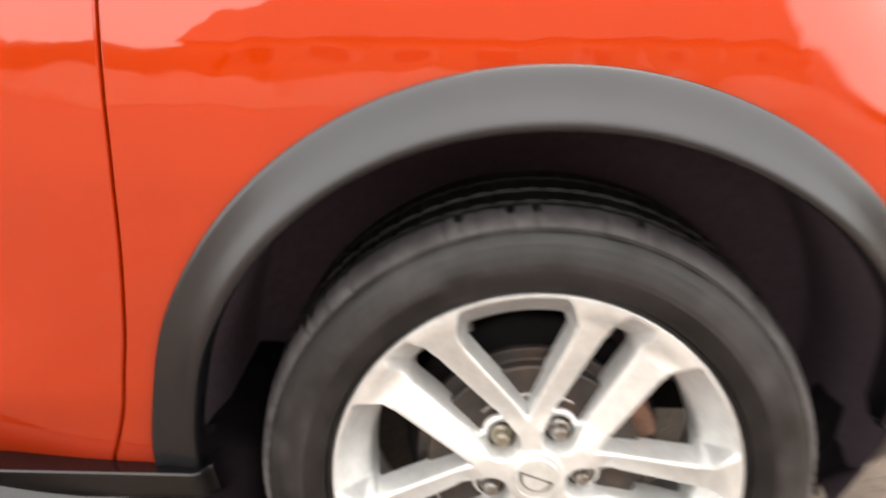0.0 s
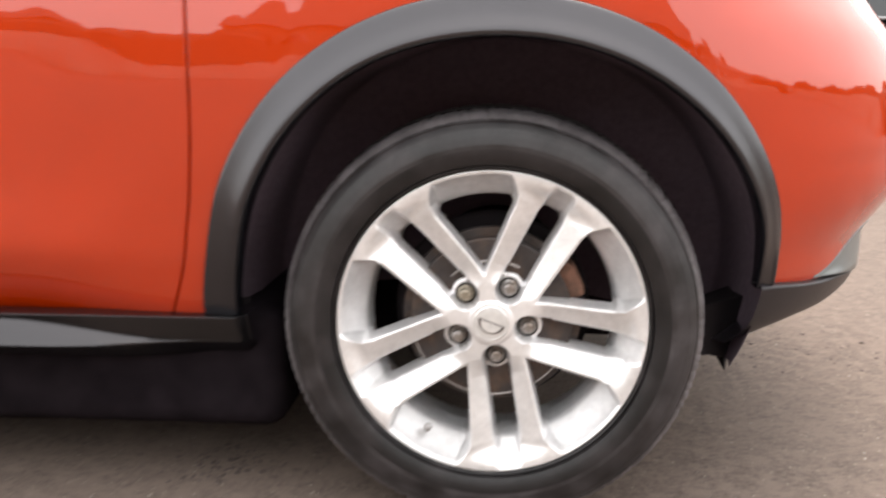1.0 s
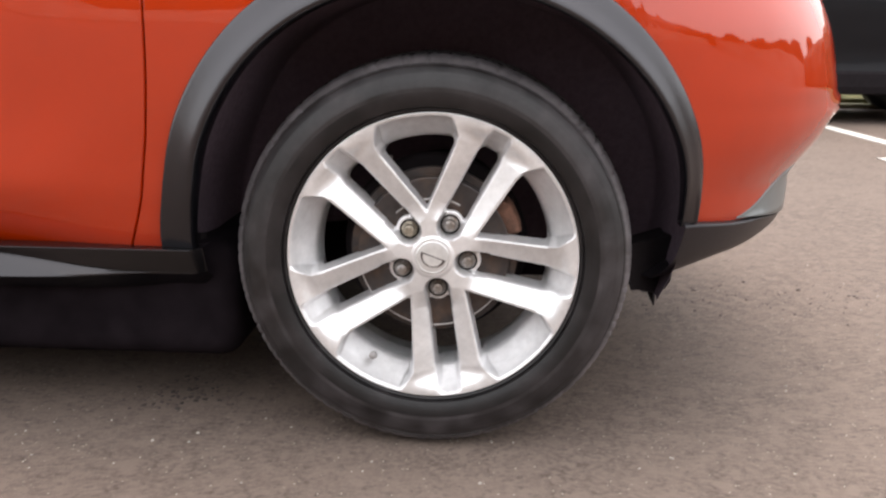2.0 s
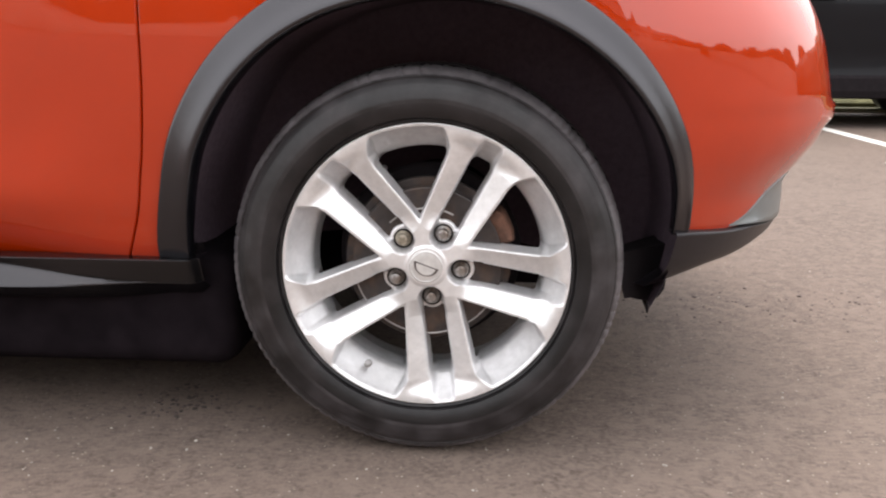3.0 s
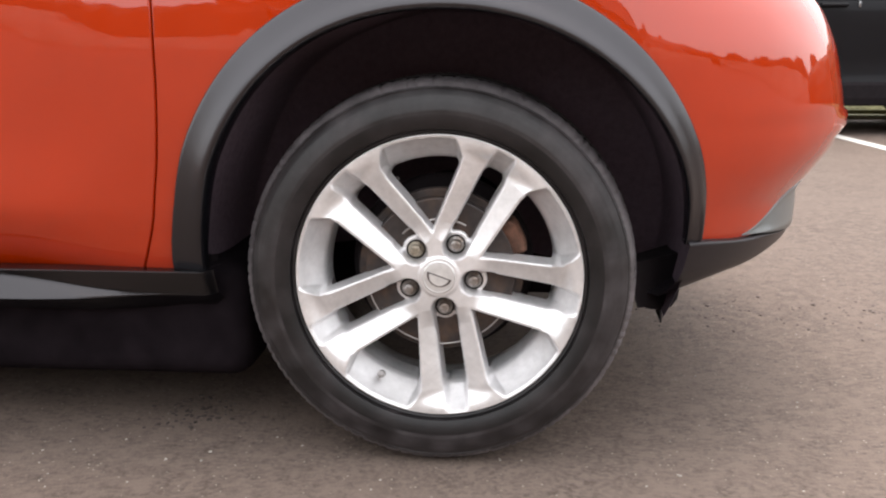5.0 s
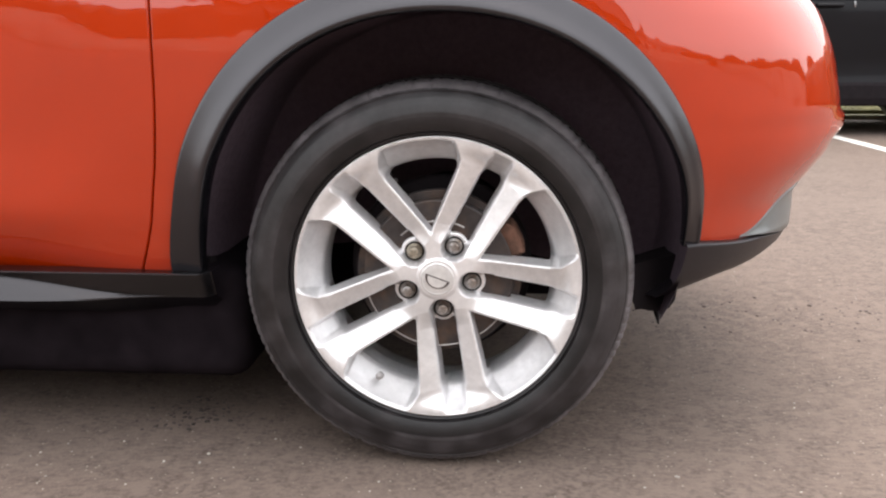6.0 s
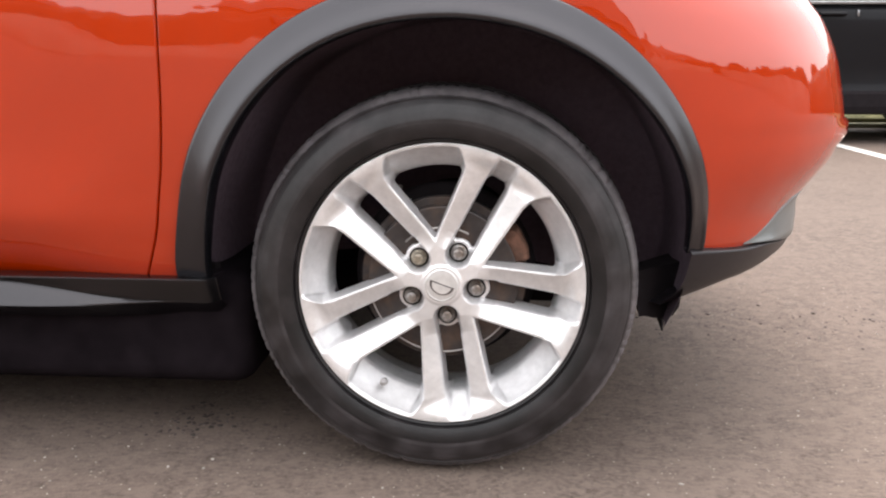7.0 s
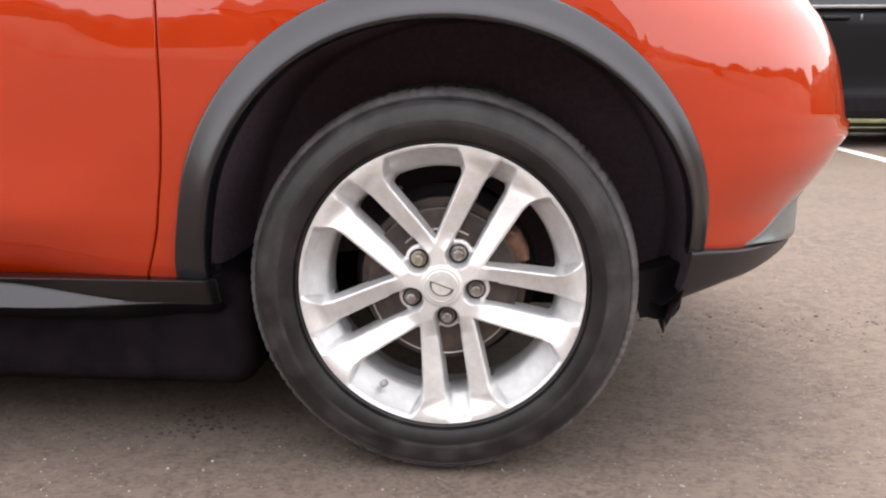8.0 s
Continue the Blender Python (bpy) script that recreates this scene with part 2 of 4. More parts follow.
# ---- ground ----
HUB = 0.326
gv, gf = [], []
steps = [-400, -60, -12, -4, -1.5, 0, 1.5, 4, 12, 60, 400]
for yy in steps:
    for xx in steps:
        gv.append((xx, yy, 0))
ground = mesh_part("ground", gv, grid_faces(len(steps), len(steps)), M_ASPHALT, smooth=False)
tagged(ground, "worn brown-grey asphalt car park with pale chips", "ground", kind="structure")


def painted_line(x0, y0, x1, y1, width):
    """A slightly raised strip of worn road paint with uneven edges."""
    a, b = Vector((x0, y0, 0)), Vector((x1, y1, 0))
    d = (b - a)
    side = Vector((-d.y, d.x, 0)).normalized() * width / 2
    n = max(int(d.length / 0.06), 4)
    verts = []
    for i in range(n + 1):
        p = a + d * (i / n)
        w = 1 + 0.07 * noise.noise(Vector((i * 0.7, x0, 3)))
        for s, z in ((-1.03, 0.0005), (-1, 0.0045), (1, 0.0045), (1.03, 0.0005)):
            q = p + side * s * w
            verts.append((q.x, q.y, z))
    return tagged(mesh_part("parking_line", verts, grid_faces(n + 1, 4), M_LINE, smooth=False),
                  "worn white painted parking bay line on the asphalt", "road marking", kind="structure")


painted_line(2.72, 6.6, 2.80, 3.2, 0.10)
painted_line(2.36, 3.85, 4.9, 3.95, 0.08)

# verge behind the dark car
kerb = part("kerb", box_bm(-6, 7.72, 0, 14, 7.85, 0.045, 0.012), M_KERB, smooth=False)
tagged(kerb, "pale concrete kerb along the grass verge", "kerb", kind="structure")
vb = box_bm(-6, 7.854, 0, 14, 13, 0.085)
verge = part("verge", vb, M_GRASS, smooth=False)
tagged(verge, "rough grass verge behind the parked cars", "verge", kind="structure")
bv, bf = [], []
for i in range(6000):
    x, y = random.uniform(0, 8), 7.95 + random.random() ** 2 * 1.2
    h, a, w = random.uniform(0.008, 0.018), random.uniform(0, 6.28), 0.006
    k = len(bv)
    lean = random.uniform(-0.012, 0.012)
    bv += [(x - w * math.cos(a), y - w * math.sin(a), 0.08), (x + w * math.cos(a), y + w * math.sin(a), 0.08), (x + lean, y + lean * 0.5, 0.08 + h)]
    bf.append((k, k + 1, k + 2))
tagged(mesh_part("grass_blades", bv, bf, M_GRASS, smooth=False), "tufts of green grass on the verge", "grass", kind="stuff")

# ---- car ----
car = new("car")
tagged(car, "orange-red compact crossover with dark plastic wheel arches, parked on asphalt", "car")

MID = 0.88          # the car's centre plane, y
WHEELBASE = 2.53


def smooth_table(x, xs, vs):
    """Cubic (Catmull-Rom) interpolation of a short table."""
    if x <= xs[0]:
        return vs[0]
    if x >= xs[-1]:
        return vs[-1]
    i = max(k for k in range(len(xs) - 1) if xs[k] <= x)
    h = xs[i + 1] - xs[i]
    t = (x - xs[i]) / h

    def slope(k):
        if k == 0 or k == len(xs) - 1:
            return 0.0
        return (vs[k + 1] - vs[k - 1]) / (xs[k + 1] - xs[k - 1])
    a, b = slope(i) * h, slope(i + 1) * h
    return ((2 * t - 3) * t * t + 1) * vs[i] + ((t - 2) * t + 1) * t * a + (3 - 2 * t) * t * t * vs[i + 1] + (t - 1) * t * t * b


SIDE_Z = (0.26, 0.33, 0.40, 0.45, 0.56, 0.68, 0.74, 0.78, 0.84, 0.90, 1.00)
SIDE_Y = (0.060, 0.018, -0.006, -0.0185, -0.035, -0.0455, -0.0450, -0.0428, -0.0360, -0.024, 0.004)
DOOR_Z = (0.26, 0.33, 0.36, 0.39, 0.415, 0.437, 0.468, 0.55, 0.66, 0.76, 0.83, 0.90, 1.00)
DOOR_Y = (0.095, 0.048, 0.028, 0.010, -0.003, -0.0105, -0.0125, -0.011, -0.021, -0.0275, -0.0235, -0.013, 0.012)
REAR_Z = (0.26, 0.306, 0.33, 0.39, 0.43, 0.47, 0.51, 0.545, 0.562, 0.574, 0.588, 0.60, 0.645, 0.70, 0.76, 0.80, 0.90, 1.00)
REAR_A = (0.40, 0.465, 0.485, 0.505, 0.510, 0.540, 0.569, 0.580, 0.579, 0.579, 0.582, 0.580, 0.569, 0.553, 0.527, 0.499, 0.44, 0.40)
CORNER = 0.20       # where the flank starts to round towards the tail, x
DEEP = 0.62


def flank(x, z):
    """The y of the car's near side at x and height z, forward of the rear corner."""
    w = ease(-0.44, -0.78, x) * 1.0 if x < -0.44 else 0.0
    return smooth_table(z, SIDE_Z, SIDE_Y) * (1 - w) + smooth_table(z, DOOR_Z, DOOR_Y) * w


def tail(q, z, off=0.0):
    """A point on the rounded rear corner, q from 0 (flank) to 1 (tail), pushed out by off."""
    a, y0, p = smooth_table(z, REAR_Z, REAR_A), flank(CORNER, z), q * math.pi / 2
    a += 0.017 * ease(0.52, 0.86, q) * ease(0.525, 0.556, z) * ease(0.586, 0.574, z)
    y0 += 1.5 * max(z - 0.665, 0) ** 2 * ease(0.0, 0.4, q)
    x, y = CORNER + a * math.sin(p), y0 + DEEP * (1 - math.cos(p))
    n = Vector((math.sin(p) / a, -math.cos(p) / DEEP)).normalized()
    return (x + n.x * off, y + n.y * off, z)


def body_y(x, z):
    """The y of the near side of the body at x and z, flank or rear corner."""
    if x <= CORNER:
        return flank(x, z)
    p = math.asin(min((x - CORNER) / smooth_table(z, REAR_Z, REAR_A), 1.0))
    return tail(p / (math.pi / 2), z)[1]


ARCH_DEG = (-25, 0, 12, 30, 60, 90, 120, 150, 165, 180, 205)
ARCH_R = (0.390, 0.424, 0.441, 0.463, 0.481, 0.483, 0.477, 0.4545, 0.4410, 0.4450, 0.445)
ARCH_Y = (0.085, 0.048, 0.02, -0.007, -0.043, -0.056, -0.056, -0.042, -0.030, -0.014, 0.0)
LIP_R = (0.370, 0.396, 0.409, 0.424, 0.4275, 0.4225, 0.4195, 0.399, 0.388, 0.392, 0.40)


def arch(deg, table):
    return smooth_table(deg, ARCH_DEG, table)


def cut_arches(pts, faces, centres=(0.0,)):
    """Cuts the wheel openings out of a panel: drops the faces inside, pulls the border onto the opening."""
    pts = [list(p) for p in pts]
    inside = [False] * len(pts)
    for i, p in enumerate(pts):
        for c in centres:
            dx, dz = p[0] - c, p[2] - HUB
            if abs(dx) > 0.6:
                continue
            deg = math.degrees(math.atan2(dz, dx))
            if deg < -90:
                deg += 360
            rr = arch(deg, ARCH_R) - 0.014
            r = math.hypot(dx, dz)
            if r < rr:
                inside[i] = True
                p[0], p[2] = c + dx * rr / max(r, 1e-6), HUB + dz * rr / max(r, 1e-6)
    keep = [q for q in faces if not all(inside[k] for k in q)]
    used = sorted({k for q in keep for k in q})
    at = {k: i for i, k in enumerate(used)}
    return [pts[k] for k in used], [tuple(at[k] for k in q) for q in keep]


SEAM_Z = (0.30, 0.340, 0.356, 0.417, 0.474, 0.521, 0.610, 0.696, 0.784, 0.86, 1.0)
SEAM_X = (-0.508, -0.495, -0.488, -0.466, -0.454, -0.445, -0.435, -0.431, -0.431, -0.431, -0.43)


def seam(z):
    return smooth_table(z, SEAM_Z, SEAM_X)


ZS = [0.315 + (1.0 - 0.315) * i / 64 for i in range(65)]


def panel(name, columns, label="", centres=(), mat=M_PAINT):
    """A painted panel: columns of points, one for each height, with rolled-in edges."""
    cols = columns
    n = len(cols[0])
    pts = [p for c in cols for p in c]
    faces = [(i * n + j, (i + 1) * n + j, (i + 1) * n + j + 1, i * n + j + 1) for i in range(len(cols) - 1) for j in range(n - 1)]
    if centres:
        pts, faces = cut_arches(pts, faces, centres)
    return mesh_part(name, pts, faces, mat, car, label)


def straight(x, z, inset=0.0):
    return (x, flank(x, z) + inset, z)


# rear quarter with the bumper's painted skin, one pressing as far as the tail's middle
cols = []
cols.append([(seam(z) + 0.0012, flank(seam(z), z) + 0.016, z) for z in ZS])
cols.append([(seam(z) + 0.0012, flank(seam(z), z) + 0.003, z) for z in ZS])
cols.append([(seam(z) + 0.0030, flank(seam(z), z), z) for z in ZS])
cols.append([(seam(z) + 0.0042, flank(seam(z), z), z) for z in ZS])
for i in range(1, 45):
    cols.append([straight(seam(z) + 0.0042 + (CORNER - seam(z) - 0.0042) * i / 44, z) for z in ZS])
for i in range(1, 49):
    cols.append([tail(i / 48, max(z, 0.315 + 0.04 * ease(0.25, 0.5, i / 48))) for z in ZS])
for i in range(1, 7):
    cols.append([(tail(1, max(z, 0.355))[0], tail(1, z)[1] + (MID - tail(1, z)[1]) * i / 6, max(z, 0.355)) for z in ZS])
panel("rear_quarter_panel", cols, "glossy orange-red rear quarter and bumper skin", (0.0,))

# rear door
cols = []
FRONT_SEAM = -1.32
for i in range(0, 40):
    cols.append([straight(FRONT_SEAM + (seam(z) - 0.0042 - FRONT_SEAM) * i / 39, z) for z in ZS])
cols.append([straight(seam(z) - 0.0030, z) for z in ZS])
cols.append([(seam(z) - 0.0012, flank(seam(z), z) + 0.003, z) for z in ZS])
cols.append([(seam(z) - 0.0012, flank(seam(z), z) + 0.016, z) for z in ZS])
panel("rear_door", cols, "glossy orange-red rear door skin")
# dark rebate behind the shut line
panel("door_rebate", [[(seam(z) + d, flank(seam(z), z) + 0.014, z) for z in ZS] for d in (-0.02, 0.02)], "black rubber behind the shut line", mat=M_GAP)

# the rest of the body: the flank forward of the door, the nose and the far side
cols = []
NOSE = -WHEELBASE - 0.25
for i in range(0, 13):
    p = (1 - i / 12) * math.pi / 2
    cols.append([(NOSE - 0.55 * math.sin(p), flank(NOSE, z) + 0.8 * (1 - math.cos(p)), z) for z in ZS[::2]])
for i in range(1, 40):
    x = NOSE + (FRONT_SEAM - 0.004 - NOSE) * i / 39
    cols.append([straight(x, z) for z in ZS[::2]])
panel("front_body_side", cols, centres=(-WHEELBASE,))
cols = []
for i in range(0, 13):
    p = (1 - i / 12) * math.pi / 2
    cols.append([(NOSE - 0.55 * math.sin(p), 2 * MID - flank(NOSE, z) - 0.8 * (1 - math.cos(p)), z) for z in ZS[::2]])
for i in range(1, 60):
    x = NOSE + (CORNER - NOSE) * i / 60
    cols.append([(x, 2 * MID - flank(x, z), z) for z in ZS[::2]])
for i in range(0, 13):
    cols.append([(tail(i / 12, z)[0], 2 * MID - tail(i / 12, z)[1], z) for z in ZS[::2]])
cols.append([(tail(1, z)[0], MID, z) for z in ZS[::2]])
panel("far_body_side", cols, centres=(-WHEELBASE, 0.0))


def plan_ring(z, inset):
    """The body's outline seen from above at height z, drawn in by inset."""
    near = [(NOSE - (0.55 - inset) * math.sin((1 - i / 10) * math.pi / 2), flank(NOSE, z) + inset + 0.8 * (1 - math.cos((1 - i / 10) * math.pi / 2))) for i in range(11)]
    near += [(NOSE + (CORNER - NOSE) * i / 12, flank(NOSE + (CORNER - NOSE) * i / 12, z) + inset) for i in range(1, 13)]
    near += [tail(i / 10, z, -inset)[:2] for i in range(1, 11)]
    return [(x, y, z) for x, y in near] + [(x, 2 * MID - y, z) for x, y in reversed(near)]


def loft(rings):
    n = len(rings[0])
    pts = [p for r in rings for p in r]
    faces = grid_faces(len(rings), n, True)
    faces.append(tuple((len(rings) - 1) * n + k for k in range(n)))
    return pts, faces


def cabin_ring(z, x0, x1, inset):
    y0, y1 = 0.06 + inset, 2 * MID - 0.06 - inset
    pts = []
    for cx, cy, a0 in ((x1 - 0.25, y1 - 0.25, 0), (x0 + 0.25, y1 - 0.25, 90), (x0 + 0.25, y0 + 0.25, 180), (x1 - 0.25, y0 + 0.25, 270)):
        for k in range(7):
            a = radians(a0 + k * 15)
            pts.append((cx + 0.25 * math.cos(a), cy + 0.25 * math.sin(a), z))
    return pts


def shrunk(z, k):
    return [(-1.25 + (x + 1.25) * k, MID + (y - MID) * k, z) for x, y, _ in plan_ring(0.998, 0.0)]


v, q = loft([plan_ring(0.998, 0.0), shrunk(1.022, 0.97), shrunk(1.034, 0.92), shrunk(1.05, 0.5)])
mesh_part("shoulder_deck", v, q, M_PAINT, car)
v, q = loft([cabin_ring(1.03, -2.35, 0.52, 0.02), cabin_ring(1.25, -1.95, 0.42, 0.12), cabin_ring(1.43, -1.6, 0.28, 0.2)])
mesh_part("side_glass", v, q, M_GLASS, car, "dark tinted glasshouse")
v, q = loft([cabin_ring(1.425, -1.62, 0.30, 0.19), cabin_ring(1.50, -1.45, 0.24, 0.22), cabin_ring(1.55, -1.2, 0.05, 0.38)])
mesh_part("roof", v, q, M_PAINT, car)
# the floor pan leaves room for the wheels
# hung lower than true clearance to deepen the shade under the car
bm = box_bm(-2.05, 0.065, 0.117, -0.338, 2 * MID - 0.065, 0.33, 0.04, 4)
part("floor_pan", bm, M_UNDER, car, "black underbody")
bm = box_bm(-0.395, 0.41, 0.185, 0.46, 2 * MID - 0.41, 0.40, 0.03)
part("rear_underbody", bm, M_UNDER, car, "black rear underbody")
bm = box_bm(-2.95, 0.41, 0.19, -2.055, 2 * MID - 0.41, 0.40, 0.03)
part("front_underbody", bm, M_UNDER, car, "black front underbody")


# wheel arch trim: a moulded flare that stands proud of the panel
def arch_trim(cx, mirror=False):
    n = 120
    pts = []
    for i in range(n + 1):
        deg = 7.5 + 171.5 * i / n
        a = radians(deg)
        ro, ri, yo = arch(deg, ARCH_R), arch(deg, LIP_R), arch(deg, ARCH_Y)
        w = ro - ri
        yb = body_y(ro * math.cos(a), HUB + ro * math.sin(a))
        yo = yb - 0.004
        swell = 0.25 + 0.75 * ease(178, 150, deg) * ease(5, 24, deg)
        prof = [(ro - 0.006, yo + 0.022), (ro - 0.0035, yo + 0.006), (ro - 0.0035, yo + 0.001), (ro - 0.0005, yo - 0.0005), (ro, yo - 0.002), (ro - 0.0015, yo - 0.0042), (ro - 0.006, yo - 0.0055), (ro - 0.20 * w, yo - 0.0068 * swell - 0.001), (ro - 0.40 * w, yo - 0.0105 * swell - 0.001),
                (ro - 0.58 * w, yo - 0.0160 * swell - 0.001), (ro - 0.74 * w, yo - 0.0228 * swell), (ro - 0.86 * w, yo - 0.0268 * swell), (ro - 0.93 * w, yo - 0.0262 * swell), (ro - 0.98 * w, yo - 0.0190 * swell), (ri, yo - 0.006 * swell), (ri + 0.002, yo + 0.03), (ri + 0.016, yo + 0.075 - 0.035 * ease(172, 179, deg))]
        inner = body_y((ro - 0.014) * math.cos(a), HUB + (ro - 0.014) * math.sin(a)) - yb
        for r, y in prof:
            y += min(inner, 0.0) * min(max((ro - r) / 0.008, 0.0), 1.0)
            pts.append((cx + r * math.cos(a), 2 * MID - y if mirror else y, HUB + r * math.sin(a)))
    m = len(prof)
    ob = mesh_part("wheel_arch_trim", pts, grid_faces(n + 1, m), M_TRIM, car, "dark grey grained plastic wheel arch flare")
    return ob


def arch_liner(cx, mirror=False):
    """The dark tub inside the wheel arch: barrel, back wall and the ragged flap behind the wheel."""
    n, pts = 60, []
    for i in range(n + 1):
        deg = -13 + 198 * i / n
        a = radians(deg)
        r = min(arch(deg, LIP_R) + 0.010, 0.44)
        y0 = arch(deg, ARCH_Y) + 0.02
        for k in range(9):
            t = k / 8
            y = y0 + (0.36 - y0) * t
            rr = r + 0.006 * math.sin(9 * a) * math.sin(math.pi * t) + 0.012 * math.sin(math.pi * min(t * 2, 1))
            pts.append((cx + rr * math.cos(a), 2 * MID - y if mirror else y, HUB + rr * math.sin(a)))
        for rr, y in ((r * 0.7, 0.365), (r * 0.3, 0.37)):
            pts.append((cx + rr * math.cos(a), 2 * MID - y if mirror else y, HUB + rr * math.sin(a)))
    return mesh_part("arch_liner", pts, grid_faces(n + 1, 11), M_LINER, car, "black felt wheel arch liner")


arch_trim(0.0)
arch_liner(0.0)
for c, mir in ((0.0, True), (-WHEELBASE, False), (-WHEELBASE, True)):
    arch_trim(c, mir)
    arch_liner(c, mir)

# curved guard ahead of the wheel, under the skirt's end
pts = []
for i in range(13):
    a = radians(178 + 13 * i / 12)
    for y, r in ((0.100, 0.398), (0.092, 0.404), (0.092, 0.412), (0.12, 0.416), (0.38, 0.416)):
        pts.append((r * math.cos(a), y + 0.05 * ease(8, 12, i), HUB + r * math.sin(a)))
mesh_part("splash_guard", pts, grid_faces(13, 5), M_FLAP, car, "black splash guard ahead of the rear wheel")

# ragged flap behind the wheel, with a hanging tip
bm = bmesh.new()
outline = [(0.322, 0.335), (0.338, 0.252), (0.352, 0.250), (0.366, 0.243), (0.380, 0.239), (0.3845, 0.236), (0.3855, 0.214), (0.3885, 0.212), (0.3895, 0.235), (0.408, 0.238), (0.420, 0.250), (0.432, 0.335)]
front = [bm.verts.new((x, 0.10 + (x - 0.33) * 0.9, z)) for x, z in outline]
back = [bm.verts.new((x + 0.004, 0.16 + (x - 0.33) * 1.2, z)) for x, z in outline]
bm.faces.new(front)
bm.faces.new(list(reversed(back)))
for i in range(len(outline)):
    k = (i + 1) % len(outline)
    bm.faces.new((front[i], back[i], back[k], front[k]))
part("mud_flap", bm, M_FLAP, car, "ragged black plastic flap end", smooth=False)


# lower bumper trim: dark plastic under the painted skin, rising to a grey corner
def trim_top(x):
    return 0.386 - 0.012 * ease(0.40, 0.53, x) - 0.018 * ease(0.54, 0.66, x)


def trim_bottom(x):
    return 0.276 + 0.034 * ease(0.39, 0.52, x) + 0.024 * ease(0.53, 0.64, x)


rows = []
for i in range(61):
    q0 = 0.262 + (1 - 0.262) * i / 60
    col = []
    for t in (0, 0.02, 0.035, 0.06, 0.1, 0.18, 0.28, 0.4, 0.52, 0.64, 0.76, 0.86, 0.94, 1.0):
        x = tail(q0, 0.37)[0]
        zt, zb = trim_top(x), trim_bottom(x)
        z = zt + (zb - zt) * t
        off = 0.001 + 0.013 * math.sin(min(t * 16, 1) * math.pi / 2) - 0.03 * max(t - 0.8, 0)
        col.append(tail(q0, z, off))
    first = tail(q0, col[0][2], -0.012)
    last = tail(q0, col[-1][2], -0.04)
    rows.append([first] + col + [last])
n = len(rows[0])
mesh_part("lower_bumper_trim", [p for r in rows for p in r], grid_faces(len(rows), n), M_REAR_TRIM, car, "dark plastic lower rear bumper trim")
rows = []
for i in range(31):
    q0 = 0.43 + 0.57 * i / 30
    col = []
    for k in range(8):
        x = tail(q0, 0.40)[0]
        zb = trim_top(x) + 0.003
        zt = zb + 0.002 + 0.086 * ease(0.42, 0.66, q0)
        t = k / 7
        z = zt + (zb - zt) * t
        col.append(tail(q0, z, 0.001 + 0.016 * t * t * ease(0.43, 0.52, q0)))
    rows.append([tail(q0, col[0][2], -0.01)] + col + [tail(q0, col[-1][2] - 0.002, 0.0)])
mesh_part("bumper_corner_insert", [p for r in rows for p in r], grid_faces(len(rows), len(rows[0])), M_GREY, car, "satin grey corner insert of the bumper")


# side skirt under the doors
def side_skirt(mirror=False):
    pts = []
    n = 90
    for i in range(n + 1):
        x = -2.1 + (-0.378 + 2.1) * (1 - (1 - i / n) ** 1.6)
        w = 1 - ease(-0.70, -0.46, x)
        base = 0.004
        fold = 0.3268 - 0.036 * ease(-0.80, -0.47, x)
        prof = [(base + 0.03, 0.333), (base - 0.004, 0.3332), (base - 0.0095, 0.3328), (base - 0.0118, 0.3312), (base - 0.0118, 0.3302), (base - 0.0112, 0.3292), (base - 0.0066, fold + 0.002), (base - 0.0062, fold + 0.0006), (base - 0.0066 - 0.001 * w, fold - 0.0006),
                (base - 0.007 - 0.011 * w, 0.5 * fold + 0.5 * 0.2895), (base - 0.0075 - 0.023 * w, 0.2895), (base - 0.0075 - 0.0245 * w, 0.2870), (base - 0.005 - 0.0235 * w, 0.2850), (base + 0.004 - 0.017 * w, 0.277), (base + 0.014 - 0.010 * w, 0.267), (base + 0.032, 0.252), (base + 0.09, 0.246)]
        turn = ease(-0.40, -0.378, x)
        for y, z in prof:
            y += 0.02 * turn * turn + 0.036 * ease(-0.60, -0.43, x) * ease(0.322, 0.25, z)
            pts.append((x, 2 * MID - y if mirror else y, z))
    return sharp(mesh_part("side_skirt", pts, grid_faces(n + 1, len(prof)), M_SKIRT, car, "black satin plastic side skirt"), 24)


side_skirt()
side_skirt(True)


# ---- wheel ----
PHASE = -81.9         # direction of the lowest wheel nut, degrees
RIM = 0.2356
NUT_R = 0.05715


